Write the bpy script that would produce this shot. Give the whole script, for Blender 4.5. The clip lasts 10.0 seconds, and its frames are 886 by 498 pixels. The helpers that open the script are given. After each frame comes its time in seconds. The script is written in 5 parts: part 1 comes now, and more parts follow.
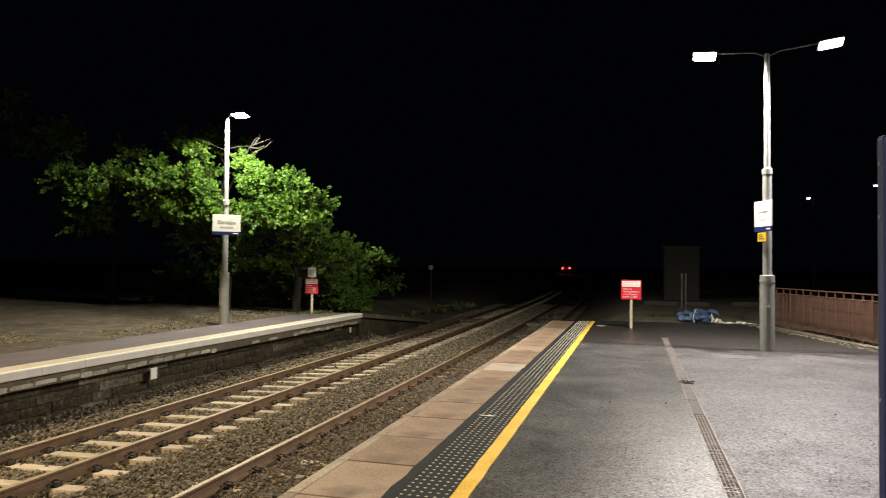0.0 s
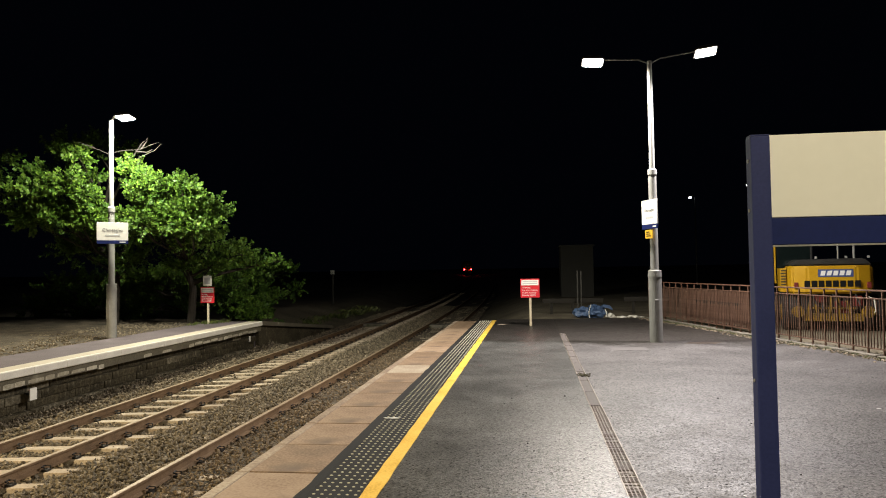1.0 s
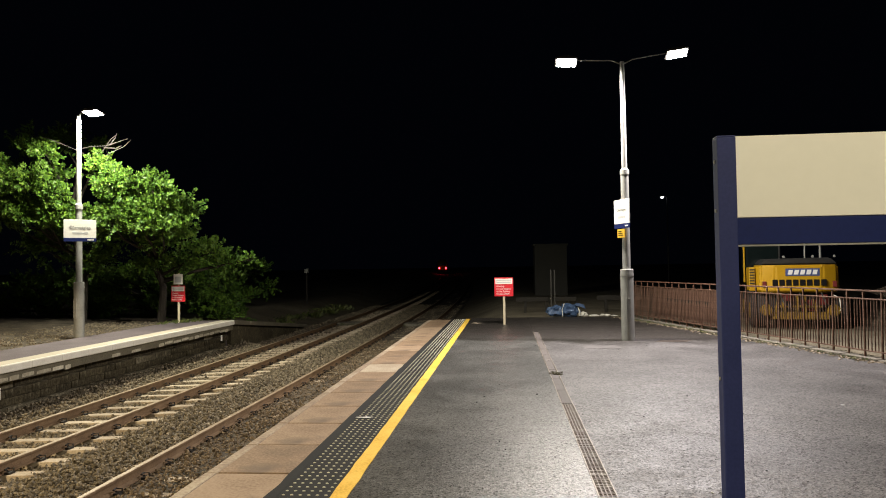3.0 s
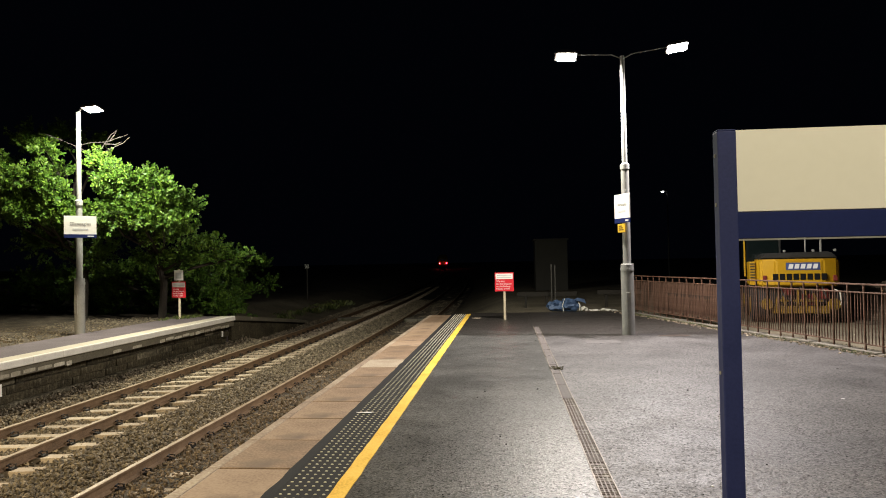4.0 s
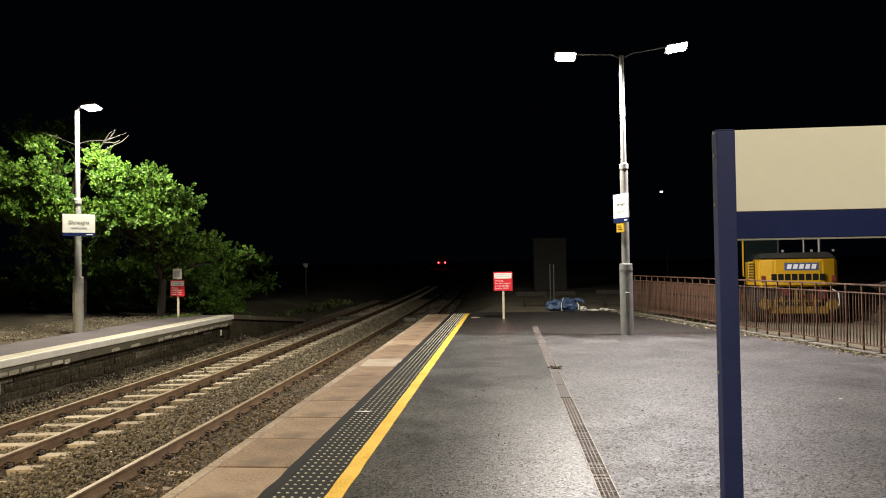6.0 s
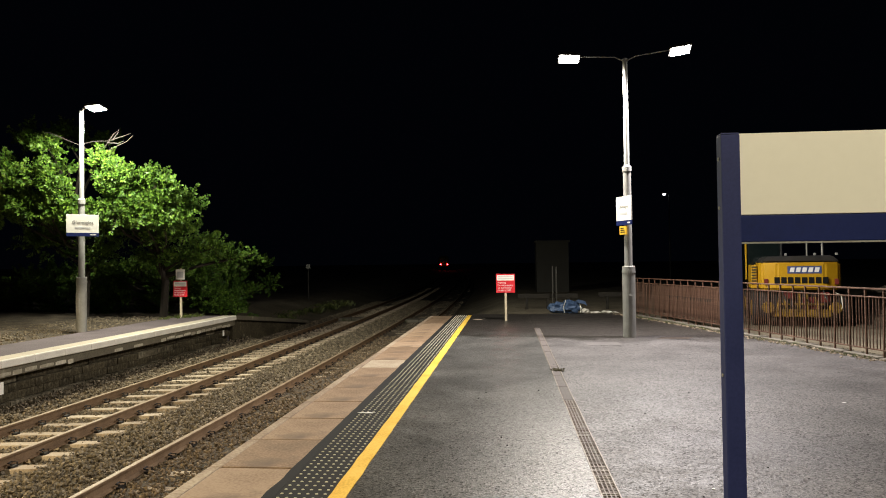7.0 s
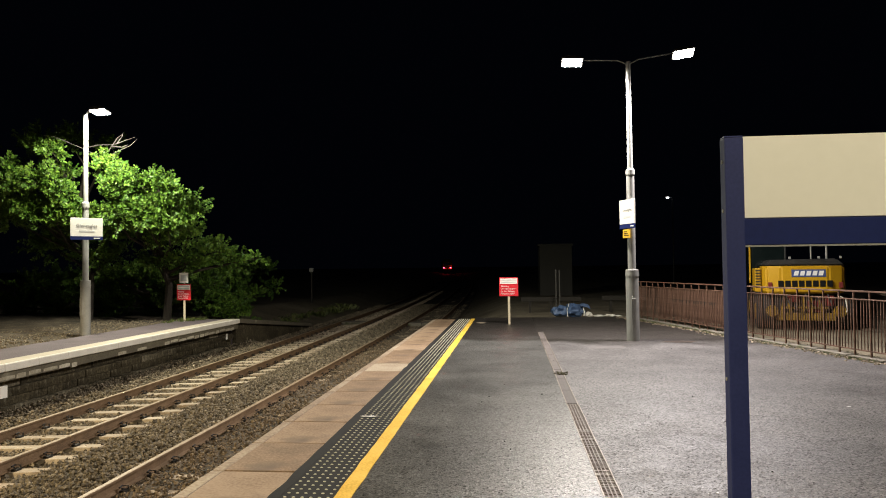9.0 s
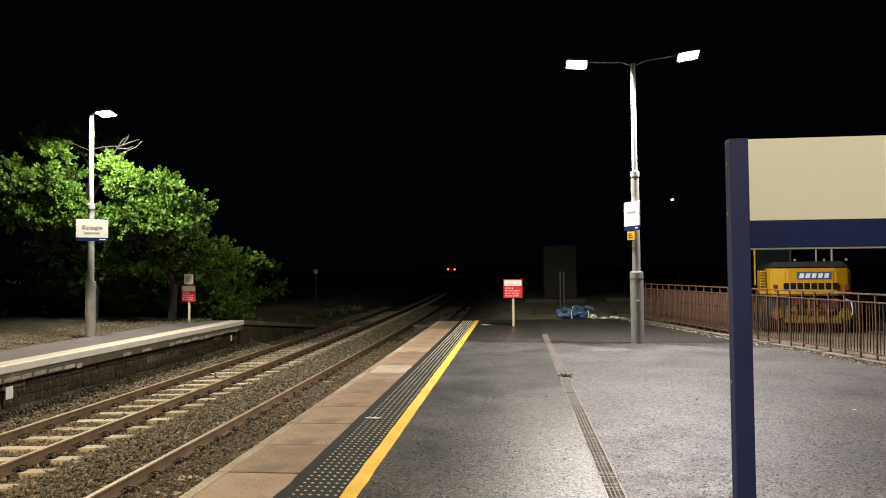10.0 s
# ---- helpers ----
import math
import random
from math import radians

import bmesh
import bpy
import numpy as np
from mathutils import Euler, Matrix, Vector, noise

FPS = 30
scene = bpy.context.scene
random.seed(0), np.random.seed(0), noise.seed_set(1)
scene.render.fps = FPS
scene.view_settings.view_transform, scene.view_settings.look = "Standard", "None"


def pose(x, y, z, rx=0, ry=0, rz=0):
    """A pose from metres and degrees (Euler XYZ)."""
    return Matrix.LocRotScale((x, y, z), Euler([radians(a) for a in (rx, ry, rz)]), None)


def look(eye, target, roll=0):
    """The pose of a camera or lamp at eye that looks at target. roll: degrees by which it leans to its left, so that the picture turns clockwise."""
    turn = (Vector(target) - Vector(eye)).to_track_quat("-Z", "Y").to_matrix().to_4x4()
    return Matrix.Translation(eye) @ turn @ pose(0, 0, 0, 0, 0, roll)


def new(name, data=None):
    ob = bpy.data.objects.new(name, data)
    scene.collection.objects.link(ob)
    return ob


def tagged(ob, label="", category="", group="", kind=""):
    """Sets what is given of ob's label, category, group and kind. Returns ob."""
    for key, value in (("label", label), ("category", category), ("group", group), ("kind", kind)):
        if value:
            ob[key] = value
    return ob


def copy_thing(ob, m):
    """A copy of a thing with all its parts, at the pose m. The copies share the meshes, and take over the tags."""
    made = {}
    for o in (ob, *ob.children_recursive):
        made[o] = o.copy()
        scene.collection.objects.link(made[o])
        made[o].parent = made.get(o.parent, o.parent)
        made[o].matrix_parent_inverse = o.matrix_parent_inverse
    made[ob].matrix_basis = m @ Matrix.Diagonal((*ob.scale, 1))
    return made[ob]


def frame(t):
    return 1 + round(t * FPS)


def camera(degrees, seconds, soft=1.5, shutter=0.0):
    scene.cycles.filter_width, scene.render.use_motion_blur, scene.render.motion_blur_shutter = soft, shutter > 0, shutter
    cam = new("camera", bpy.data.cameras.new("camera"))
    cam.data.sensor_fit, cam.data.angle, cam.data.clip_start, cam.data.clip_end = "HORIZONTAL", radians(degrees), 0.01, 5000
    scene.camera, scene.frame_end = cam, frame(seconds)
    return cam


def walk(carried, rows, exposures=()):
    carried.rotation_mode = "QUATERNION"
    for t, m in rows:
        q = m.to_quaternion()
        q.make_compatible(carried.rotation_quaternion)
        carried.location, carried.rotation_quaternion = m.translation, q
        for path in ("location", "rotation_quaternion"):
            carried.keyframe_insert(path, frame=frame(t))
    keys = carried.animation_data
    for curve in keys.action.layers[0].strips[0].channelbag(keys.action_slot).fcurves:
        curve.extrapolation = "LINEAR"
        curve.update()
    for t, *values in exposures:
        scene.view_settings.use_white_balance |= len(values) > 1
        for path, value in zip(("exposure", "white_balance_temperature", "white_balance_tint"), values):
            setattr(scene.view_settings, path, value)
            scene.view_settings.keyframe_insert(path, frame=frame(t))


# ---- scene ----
cam = camera(65.3, 10.0, 1.0, 0.2)
PATH = [
    (0, (0.349, 0.293, 1.799), (-0.182, 2.221, 1.849), 0.6),
    (0.2, (0.360, 0.310, 1.799), (-0.077, 2.261, 1.854), 0.1),
    (0.5, (0.354, 0.284, 1.788), (0.009, 2.253, 1.855), -0.8),
    (1, (0.365, 0.295, 1.782), (0.111, 2.277, 1.841), -1.0),
    (1.5, (0.374, 0.301, 1.784), (0.16, 2.289, 1.837), -0.9),
    (2, (0.378, 0.304, 1.783), (0.183, 2.293, 1.847), -0.8),
    (2.5, (0.388, 0.308, 1.784), (0.204, 2.298, 1.845), -0.8),
    (4, (0.393, 0.314, 1.783), (0.209, 2.305, 1.823), -1.1),
    (4.5, (0.393, 0.308, 1.78), (0.212, 2.299, 1.819), -1.1),
    (5, (0.391, 0.309, 1.782), (0.212, 2.3, 1.826), -1.0),
    (5.5, (0.394, 0.311, 1.781), (0.215, 2.303, 1.819), -1.0),
    (7, (0.38, 0.299, 1.783), (0.193, 2.29, 1.826), -0.7),
    (7.5, (0.376, 0.288, 1.779), (0.188, 2.278, 1.833), -0.6),
    (8, (0.379, 0.295, 1.781), (0.191, 2.286, 1.83), -0.8),
    (8.5, (0.38, 0.289, 1.78), (0.195, 2.28, 1.83), -0.8),
    (9, (0.381, 0.302, 1.782), (0.185, 2.291, 1.835), -0.7),
    (9.5, (0.38, 0.299, 1.782), (0.177, 2.288, 1.833), -0.7),
    (10, (0.379, 0.297, 1.785), (0.171, 2.285, 1.843), -0.6),
]
walk(cam, [(t, look(eye, target, roll)) for t, eye, target, roll in PATH])

# ---- world and lamps ----
world = bpy.data.worlds.new("night")
scene.world = world
world.use_nodes = True
world.node_tree.nodes["Background"].inputs[0].default_value = (0.35, 0.5, 1.0, 1)
world.node_tree.nodes["Background"].inputs[1].default_value = 0.0012
scene.view_settings.exposure = 0.13


def lantern_light(x, y, z, power, colour, cone=150, blend=0.35, tilt=0.0):
    """The light of one LED lantern head: a wide downward cone with the sharp cut-off of such heads."""
    data = bpy.data.lights.new("lantern_light", "SPOT")
    data.spot_size, data.spot_blend, data.shadow_soft_size = radians(cone), blend, 0.16
    data.energy, data.color = power, colour
    ob = new("lantern_light", data)
    ob.location, ob.rotation_euler.x = (x, y, z), radians(tilt)
    return ob


WARM = (1.0, 0.86, 0.60)
LAMP_R, LAMP_L = (3.215, 17.0), (-10.63, 17.27)
lantern_light(1.88, 16.85, 6.50, 2650, (1.0, 0.93, 0.82), 166, 0.2, 0)
lantern_light(4.49, 16.85, 6.58, 3900, (1.0, 0.92, 0.92), 150, 0.85, -26)
lantern_light(-10.13, 17.0, 5.78, 2600, (1.0, 0.98, 0.78), 174, 0.1, 5)
# the next columns along both platforms, behind the viewer
lantern_light(1.88, -2.5, 6.50, 1150, WARM, 156)
lantern_light(4.49, -2.5, 6.58, 650, WARM, 156)
lantern_light(-10.13, 3.2, 5.78, 3700, (1.0, 0.79, 0.47), 147, 0.08)


# ---- materials ----
def material(name, colours, rough=0.8, metal=0.0, scale=6.0, fine=60.0, bump=0.3, depth=0.01, rnd=0.0, emit=None, spec=0.5, stain=None):
    """A noise-mixed surface: colours from dark to light, at a coarse and a fine scale, with bump."""
    m = bpy.data.materials.new(name)
    m.use_nodes = True
    nt = m.node_tree
    n, l = nt.nodes, nt.links
    b = n["Principled BSDF"]
    b.inputs["Roughness"].default_value, b.inputs["Metallic"].default_value = rough, metal
    b.inputs["Specular IOR Level"].default_value = spec
    geo = n.new("ShaderNodeTexCoord")
    big, small = n.new("ShaderNodeTexNoise"), n.new("ShaderNodeTexNoise")
    big.inputs["Scale"].default_value, small.inputs["Scale"].default_value = scale, fine
    big.inputs["Detail"].default_value, small.inputs["Detail"].default_value = 6, 4
    for t in (big, small):
        l.new(geo.outputs["Object"], t.inputs["Vector"])
    mix = n.new("ShaderNodeMath")
    mix.operation = "ADD"
    half = n.new("ShaderNodeMath")
    half.operation, half.inputs[1].default_value = "MULTIPLY", 0.5
    l.new(big.outputs["Fac"], mix.inputs[0]), l.new(small.outputs["Fac"], mix.inputs[1])
    l.new(mix.outputs[0], half.inputs[0])
    out = half.outputs[0]
    if rnd:
        info = n.new("ShaderNodeObjectInfo")
        r = n.new("ShaderNodeMath")
        r.operation, r.inputs[1].default_value = "MULTIPLY_ADD", rnd
        l.new(info.outputs["Random"], r.inputs[0])
        l.new(out, r.inputs[2])
        sub = n.new("ShaderNodeMath")
        sub.operation, sub.inputs[1].default_value = "SUBTRACT", rnd / 2
        l.new(r.outputs[0], sub.inputs[0])
        out = sub.outputs[0]
    ramp = n.new("ShaderNodeValToRGB")
    e = ramp.color_ramp.elements
    e[0].position, e[1].position = 0.34, 0.66
    e[0].color, e[1].color = (*colours[0], 1), (*colours[-1], 1)
    for i, c in enumerate(colours[1:-1]):
        k = e.new(0.34 + 0.32 * (i + 1) / (len(colours) - 1))
        k.color = (*c, 1)
    l.new(out, ramp.inputs["Fac"])
    colour = ramp.outputs["Color"]
    if stain:
        far = n.new("ShaderNodeTexNoise")
        far.inputs["Scale"].default_value, far.inputs["Detail"].default_value = stain[0], 5
        l.new(geo.outputs["Object"], far.inputs["Vector"])
        sr = n.new("ShaderNodeValToRGB")
        sr.color_ramp.elements[0].position, sr.color_ramp.elements[1].position = stain[1], stain[1] + 0.12
        l.new(far.outputs["Fac"], sr.inputs["Fac"])
        mx = n.new("ShaderNodeMix")
        mx.data_type = "RGBA"
        mx.inputs[7].default_value = (*stain[2], 1)
        l.new(sr.outputs["Color"], mx.inputs[0])
        l.new(colour, mx.inputs[6])
        colour = mx.outputs[2]
    l.new(colour, b.inputs["Base Color"])
    if bump:
        bn = n.new("ShaderNodeBump")
        bn.inputs["Strength"].default_value, bn.inputs["Distance"].default_value = bump, depth
        l.new(small.outputs["Fac"], bn.inputs["Height"])
        l.new(bn.outputs["Normal"], b.inputs["Normal"])
        rr = n.new("ShaderNodeMapRange")
        rr.inputs["To Min"].default_value, rr.inputs["To Max"].default_value = max(0.05, rough - 0.12), min(1, rough + 0.12)
        l.new(big.outputs["Fac"], rr.inputs["Value"])
        l.new(rr.outputs["Result"], b.inputs["Roughness"])
    if emit:
        b.inputs["Emission Color"].default_value = (*emit[:3], 1)
        b.inputs["Emission Strength"].default_value = emit[3]
    return m


def grey(v):
    return (v, v, v)


def asphalt(name, colours, lo, hi, patch, dim_brown, edge, gloss):
    """Worn asphalt of single grains that shine one by one, with soft stains; past y = edge the lamps' drop-off is
    painted in as darker brown.
    """
    m = material(name, colours, 0.5, scale=0.8, fine=110, bump=0.4, depth=0.005, spec=0.5)
    nt = m.node_tree
    n, l = nt.nodes, nt.links
    b = n["Principled BSDF"]
    co = n.new("ShaderNodeTexCoord")

    def cloud(scale, lo_in, hi_in, lo_out, hi_out, rough=0.7):
        t, r = n.new("ShaderNodeTexNoise"), n.new("ShaderNodeMapRange")
        t.inputs["Scale"].default_value, t.inputs["Detail"].default_value, t.inputs["Roughness"].default_value = scale, 10, rough
        r.inputs["From Min"].default_value, r.inputs["From Max"].default_value = lo_in, hi_in
        r.inputs["To Min"].default_value, r.inputs["To Max"].default_value = lo_out, hi_out
        l.new(co.outputs["Object"], t.inputs["Vector"])
        l.new(t.outputs["Fac"], r.inputs["Value"])
        return r.outputs["Result"]

    def blend(fac, under, colour):
        x = n.new("ShaderNodeMix")
        x.data_type = "RGBA"
        x.inputs[7].default_value = (*colour, 1)
        l.new(fac, x.inputs[0])
        l.new(under, x.inputs[6])
        return x.outputs[2]

    # soft stains, then the lamps' drop-off painted as brown with a ragged border
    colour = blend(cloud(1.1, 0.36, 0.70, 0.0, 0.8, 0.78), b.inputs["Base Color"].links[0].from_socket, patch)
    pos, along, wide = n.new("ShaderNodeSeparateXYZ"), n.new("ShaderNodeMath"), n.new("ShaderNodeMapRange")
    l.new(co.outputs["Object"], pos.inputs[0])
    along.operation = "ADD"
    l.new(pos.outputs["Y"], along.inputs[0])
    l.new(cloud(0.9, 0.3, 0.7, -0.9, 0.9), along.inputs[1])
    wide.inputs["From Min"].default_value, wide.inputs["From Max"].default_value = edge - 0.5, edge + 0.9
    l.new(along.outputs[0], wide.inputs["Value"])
    colour = blend(wide.outputs["Result"], colour, dim_brown)
    # single grains
    vo, vr, mu = n.new("ShaderNodeTexVoronoi"), n.new("ShaderNodeMapRange"), n.new("ShaderNodeHueSaturation")
    vo.inputs["Scale"].default_value = 62
    vr.inputs["To Min"].default_value, vr.inputs["To Max"].default_value = 0.22, 1.9
    sep = n.new("ShaderNodeSeparateColor")
    l.new(co.outputs["Object"], vo.inputs["Vector"])
    l.new(vo.outputs["Color"], sep.inputs[0])
    l.new(sep.outputs[0], vr.inputs["Value"])
    l.new(vr.outputs["Result"], mu.inputs["Value"])
    l.new(colour, mu.inputs["Color"])
    l.new(mu.outputs["Color"], b.inputs["Base Color"])
    gl = n.new("ShaderNodeMapRange")
    gl.inputs["To Min"].default_value, gl.inputs["To Max"].default_value = 0.0, gloss
    l.new(sep.outputs[1], gl.inputs["Value"])
    l.new(gl.outputs["Result"], b.inputs["Specular IOR Level"])
    l.new(cloud(1.6, 0.34, 0.66, lo, hi, 0.75), b.inputs["Roughness"])
    bn = n.new("ShaderNodeBump")
    bn.inputs["Strength"].default_value, bn.inputs["Distance"].default_value = 0.36, 0.005
    l.new(vo.outputs["Distance"], bn.inputs["Height"])
    l.new(b.inputs["Normal"].links[0].from_socket, bn.inputs["Normal"])
    l.new(bn.outputs["Normal"], b.inputs["Normal"])
    return m


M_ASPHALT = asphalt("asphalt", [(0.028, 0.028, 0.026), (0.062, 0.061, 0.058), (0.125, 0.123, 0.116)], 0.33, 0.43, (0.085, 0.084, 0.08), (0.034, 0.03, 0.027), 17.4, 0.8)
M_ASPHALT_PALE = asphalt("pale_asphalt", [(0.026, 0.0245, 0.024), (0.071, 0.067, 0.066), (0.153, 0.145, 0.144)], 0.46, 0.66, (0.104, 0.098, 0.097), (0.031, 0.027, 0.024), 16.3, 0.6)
M_TARMAC_FAR = material("tarmac", [(0.075, 0.06, 0.066), (0.15, 0.125, 0.135)], 0.85, scale=1.5, fine=70, bump=0.4, spec=0.3)
M_COPING = material("coping_slab", [(0.14, 0.088, 0.05), (0.245, 0.163, 0.10), (0.34, 0.245, 0.165)], 0.75, scale=2.2, fine=40, bump=0.35, depth=0.005, rnd=0.2, stain=(1.3, 0.575, (0.135, 0.092, 0.062)))
M_COPING_FAR = material("pale_coping_slab", [(0.33, 0.285, 0.225), (0.47, 0.42, 0.345)], 0.75, scale=1.6, fine=45, bump=0.25, depth=0.004, rnd=0.1)
M_EDGE_WHITE = material("worn_white_edge_paint", [(0.62, 0.59, 0.52), (0.80, 0.77, 0.69)], 0.65, scale=3, fine=50, bump=0.2, depth=0.003)
M_EDGE_PALE = material("faded_edge_paint", [(0.24, 0.18, 0.125), (0.38, 0.31, 0.23), (0.46, 0.40, 0.31)], 0.75, scale=2.2, fine=40, bump=0.2, depth=0.003, rnd=0.1)
M_EDGE_STONE = material("worn_edge_stone", [(0.15, 0.105, 0.07), (0.27, 0.20, 0.14), (0.42, 0.35, 0.26)], 0.75, scale=1.6, fine=30, bump=0.3, depth=0.004, rnd=0.15, stain=(2.0, 0.6, (0.17, 0.12, 0.08)))
M_TACTILE = material("black_tactile_surface", [(0.008, 0.008, 0.009), (0.024, 0.024, 0.024)], 0.85, scale=3, fine=90, bump=0.3, depth=0.003, spec=0.2)
M_STUD = material("cream_studs", [(0.55, 0.53, 0.41), (0.76, 0.73, 0.60)], 0.55, scale=8, fine=60, bump=0)
M_YELLOW_LINE = material("yellow_line_paint", [(0.62, 0.36, 0.03), (0.84, 0.54, 0.08), (0.90, 0.62, 0.13)], 0.6, scale=2.5, fine=50, bump=0.3, depth=0.004, spec=0.3, stain=(3.0, 0.68, (0.42, 0.25, 0.05)))
M_CONCRETE = material("concrete", [(0.085, 0.075, 0.06), (0.20, 0.18, 0.145)], 0.9, scale=3, fine=40, bump=0.6, stain=(2.4, 0.58, (0.06, 0.065, 0.03)))
M_SLEEPER = material("sleeper_concrete", [(0.27, 0.21, 0.15), (0.50, 0.42, 0.32)], 0.85, scale=4, fine=50, bump=0.35, rnd=0.25)
M_STONEWALL = material("dark_stone", [(0.022, 0.018, 0.01), (0.056, 0.046, 0.027), (0.10, 0.084, 0.052)], 0.95, scale=2.2, fine=18, bump=1.0, depth=0.04, rnd=0.12, spec=0.2, stain=(3.1, 0.60, (0.20, 0.18, 0.13)))
M_CRUST = material("crusted_stone", [(0.04, 0.034, 0.021), (0.11, 0.095, 0.064), (0.26, 0.23, 0.165)], 0.95, scale=3.0, fine=14, bump=1.0, depth=0.04, rnd=0.15, spec=0.2)
M_PACKING = material("flaking_pale_mortar", [(0.30, 0.27, 0.20), (0.42, 0.385, 0.30), (0.56, 0.52, 0.42)], 0.9, scale=4, fine=30, bump=0.7, depth=0.02, rnd=0.35)
M_BEAM = material("weathered_concrete", [(0.075, 0.066, 0.044), (0.15, 0.13, 0.09)], 0.9, scale=2.5, fine=30, bump=0.5, depth=0.01, stain=(2.2, 0.64, (0.26, 0.235, 0.17)))
M_RAIL = material("rusty_rail", [(0.085, 0.05, 0.023), (0.15, 0.09, 0.044), (0.20, 0.13, 0.072)], 0.75, 0.0, scale=5, fine=60, bump=0.3, depth=0.003)
M_RAILHEAD = material("worn_rail_head", [(0.24, 0.175, 0.11), (0.38, 0.29, 0.20)], 0.55, 0.25, scale=5, fine=60, bump=0)
M_CLIP = material("black_clip", [(0.012, 0.011, 0.01), (0.03, 0.026, 0.022)], 0.6, 0.3, scale=9, bump=0)
M_BALLASTBED = material("ballast_bed", [(0.085, 0.068, 0.047), (0.19, 0.153, 0.105), (0.32, 0.265, 0.19)], 0.95, scale=7, fine=28, bump=1.0, depth=0.04)
M_SOIL = material("soil", [(0.03, 0.023, 0.015), (0.075, 0.057, 0.038), (0.15, 0.118, 0.082)], 0.95, scale=2.6, fine=22, bump=1.0, depth=0.06, stain=(0.9, 0.56, (0.035, 0.028, 0.018)))
M_GROUND = material("rough_ground", [(0.05, 0.042, 0.026), (0.125, 0.105, 0.068), (0.20, 0.17, 0.12)], 0.95, scale=0.7, fine=14, bump=0.9, depth=0.06)
M_GALV = material("galvanised_steel", [(0.25, 0.25, 0.235), (0.37, 0.37, 0.35)], 0.6, 0.1, scale=6, fine=70, bump=0.1, depth=0.002, spec=0.25)
M_LANTERN = material("lantern_housing", [(0.10, 0.10, 0.10), (0.16, 0.16, 0.16)], 0.5, 0.4, bump=0)
M_LED = material("led_panel", [grey(0.9), grey(0.9)], 0.4, bump=0, emit=(1.0, 0.95, 0.86, 60))
M_FARLED = material("far_led_panel", [grey(0.9), grey(0.9)], 0.4, bump=0, emit=(0.95, 0.97, 1.0, 5))
M_SIGNWHITE = material("white_sign", [(0.82, 0.80, 0.74), (0.87, 0.85, 0.79)], 0.45, scale=1.2, fine=25, bump=0.05, depth=0.001)
M_BOARD = material("cream_board", [(0.86, 0.86, 0.78), (0.89, 0.89, 0.81)], 0.5, scale=0.7, fine=18, bump=0.03, depth=0.001)
M_NAVY = material("navy_blue_enamel", [(0.004, 0.012, 0.085), (0.007, 0.017, 0.11)], 0.6, scale=3, fine=40, bump=0.05, depth=0.001, spec=0.25)
M_NAVYPOST = material("navy_post_paint", [(0.016, 0.025, 0.105), (0.027, 0.037, 0.14)], 0.6, scale=5, fine=60, bump=0.1, depth=0.002, spec=0.3, stain=(2.5, 0.66, (0.06, 0.065, 0.15)))
M_RED = material("red_sign", [(0.58, 0.018, 0.03), (0.70, 0.03, 0.045)], 0.4, scale=5, bump=0)
M_WHITE = material("white_lettering", [grey(0.78), grey(0.84)], 0.5, bump=0)
M_INK = material("black_lettering", [grey(0.008), grey(0.012)], 0.8, bump=0, spec=0.1)
M_INKPALE = material("pale_grey_lettering", [grey(0.5), grey(0.55)], 0.5, bump=0)
M_INKMID = material("mid_grey_lettering", [grey(0.20), grey(0.25)], 0.5, bump=0)
M_CREAMPOST = material("cream_post_paint", [(0.52, 0.44, 0.30), (0.68, 0.60, 0.44)], 0.6, scale=6, fine=50, bump=0.1, depth=0.002)
M_YELLOWSIGN = material("yellow_plate", [(0.72, 0.42, 0.02), (0.80, 0.50, 0.03)], 0.5, bump=0)
M_FENCE = material("rusty_railing_paint", [(0.04, 0.021, 0.013), (0.10, 0.05, 0.031), (0.19, 0.115, 0.08)], 0.6, 0.1, scale=5, fine=45, bump=0.35, depth=0.003)
M_MACHINE = material("machine_yellow", [(0.45, 0.245, 0.006), (0.55, 0.32, 0.012)], 0.42, scale=1.5, fine=30, bump=0.05, depth=0.002, stain=(1.6, 0.66, (0.26, 0.14, 0.02)))
# mottled machine yellow, darkened for the shade below the counterweight
M_MACHSHADED = material("grimy_machine_yellow", [(0.05, 0.03, 0.006), (0.20, 0.115, 0.01), (0.34, 0.19, 0.012)], 0.6, scale=5, fine=30, bump=0.2, depth=0.004)
M_BLACK = material("black_plastic", [grey(0.012), grey(0.03)], 0.6, scale=6, bump=0.1)
M_TYRE = material("tyre_rubber", [grey(0.012), grey(0.028)], 0.85, scale=10, bump=0.3)
M_MACHRED = material("machine_red", [(0.10, 0.012, 0.01), (0.19, 0.022, 0.018)], 0.55, scale=4, bump=0.1)
M_GLASSDARK = material("dark_glazing", [(0.005, 0.009, 0.009), (0.008, 0.013, 0.013)], 0.15, bump=0)
M_BLUEPATCH = material("slate_blue_decal", [(0.05, 0.075, 0.20), (0.06, 0.09, 0.24)], 0.5, bump=0)
M_TARP = material("blue_tarpaulin", [(0.03, 0.055, 0.12), (0.07, 0.12, 0.22)], 0.5, scale=7, fine=30, bump=0.5, depth=0.01)
M_LITTER = material("white_plastic_scrap", [(0.6, 0.58, 0.5), (0.78, 0.76, 0.68)], 0.6, scale=9, bump=0.2)
M_TIMBER = material("weathered_timber", [(0.008, 0.0065, 0.0045), (0.022, 0.018, 0.012)], 0.85, scale=4, fine=40, bump=0.4)
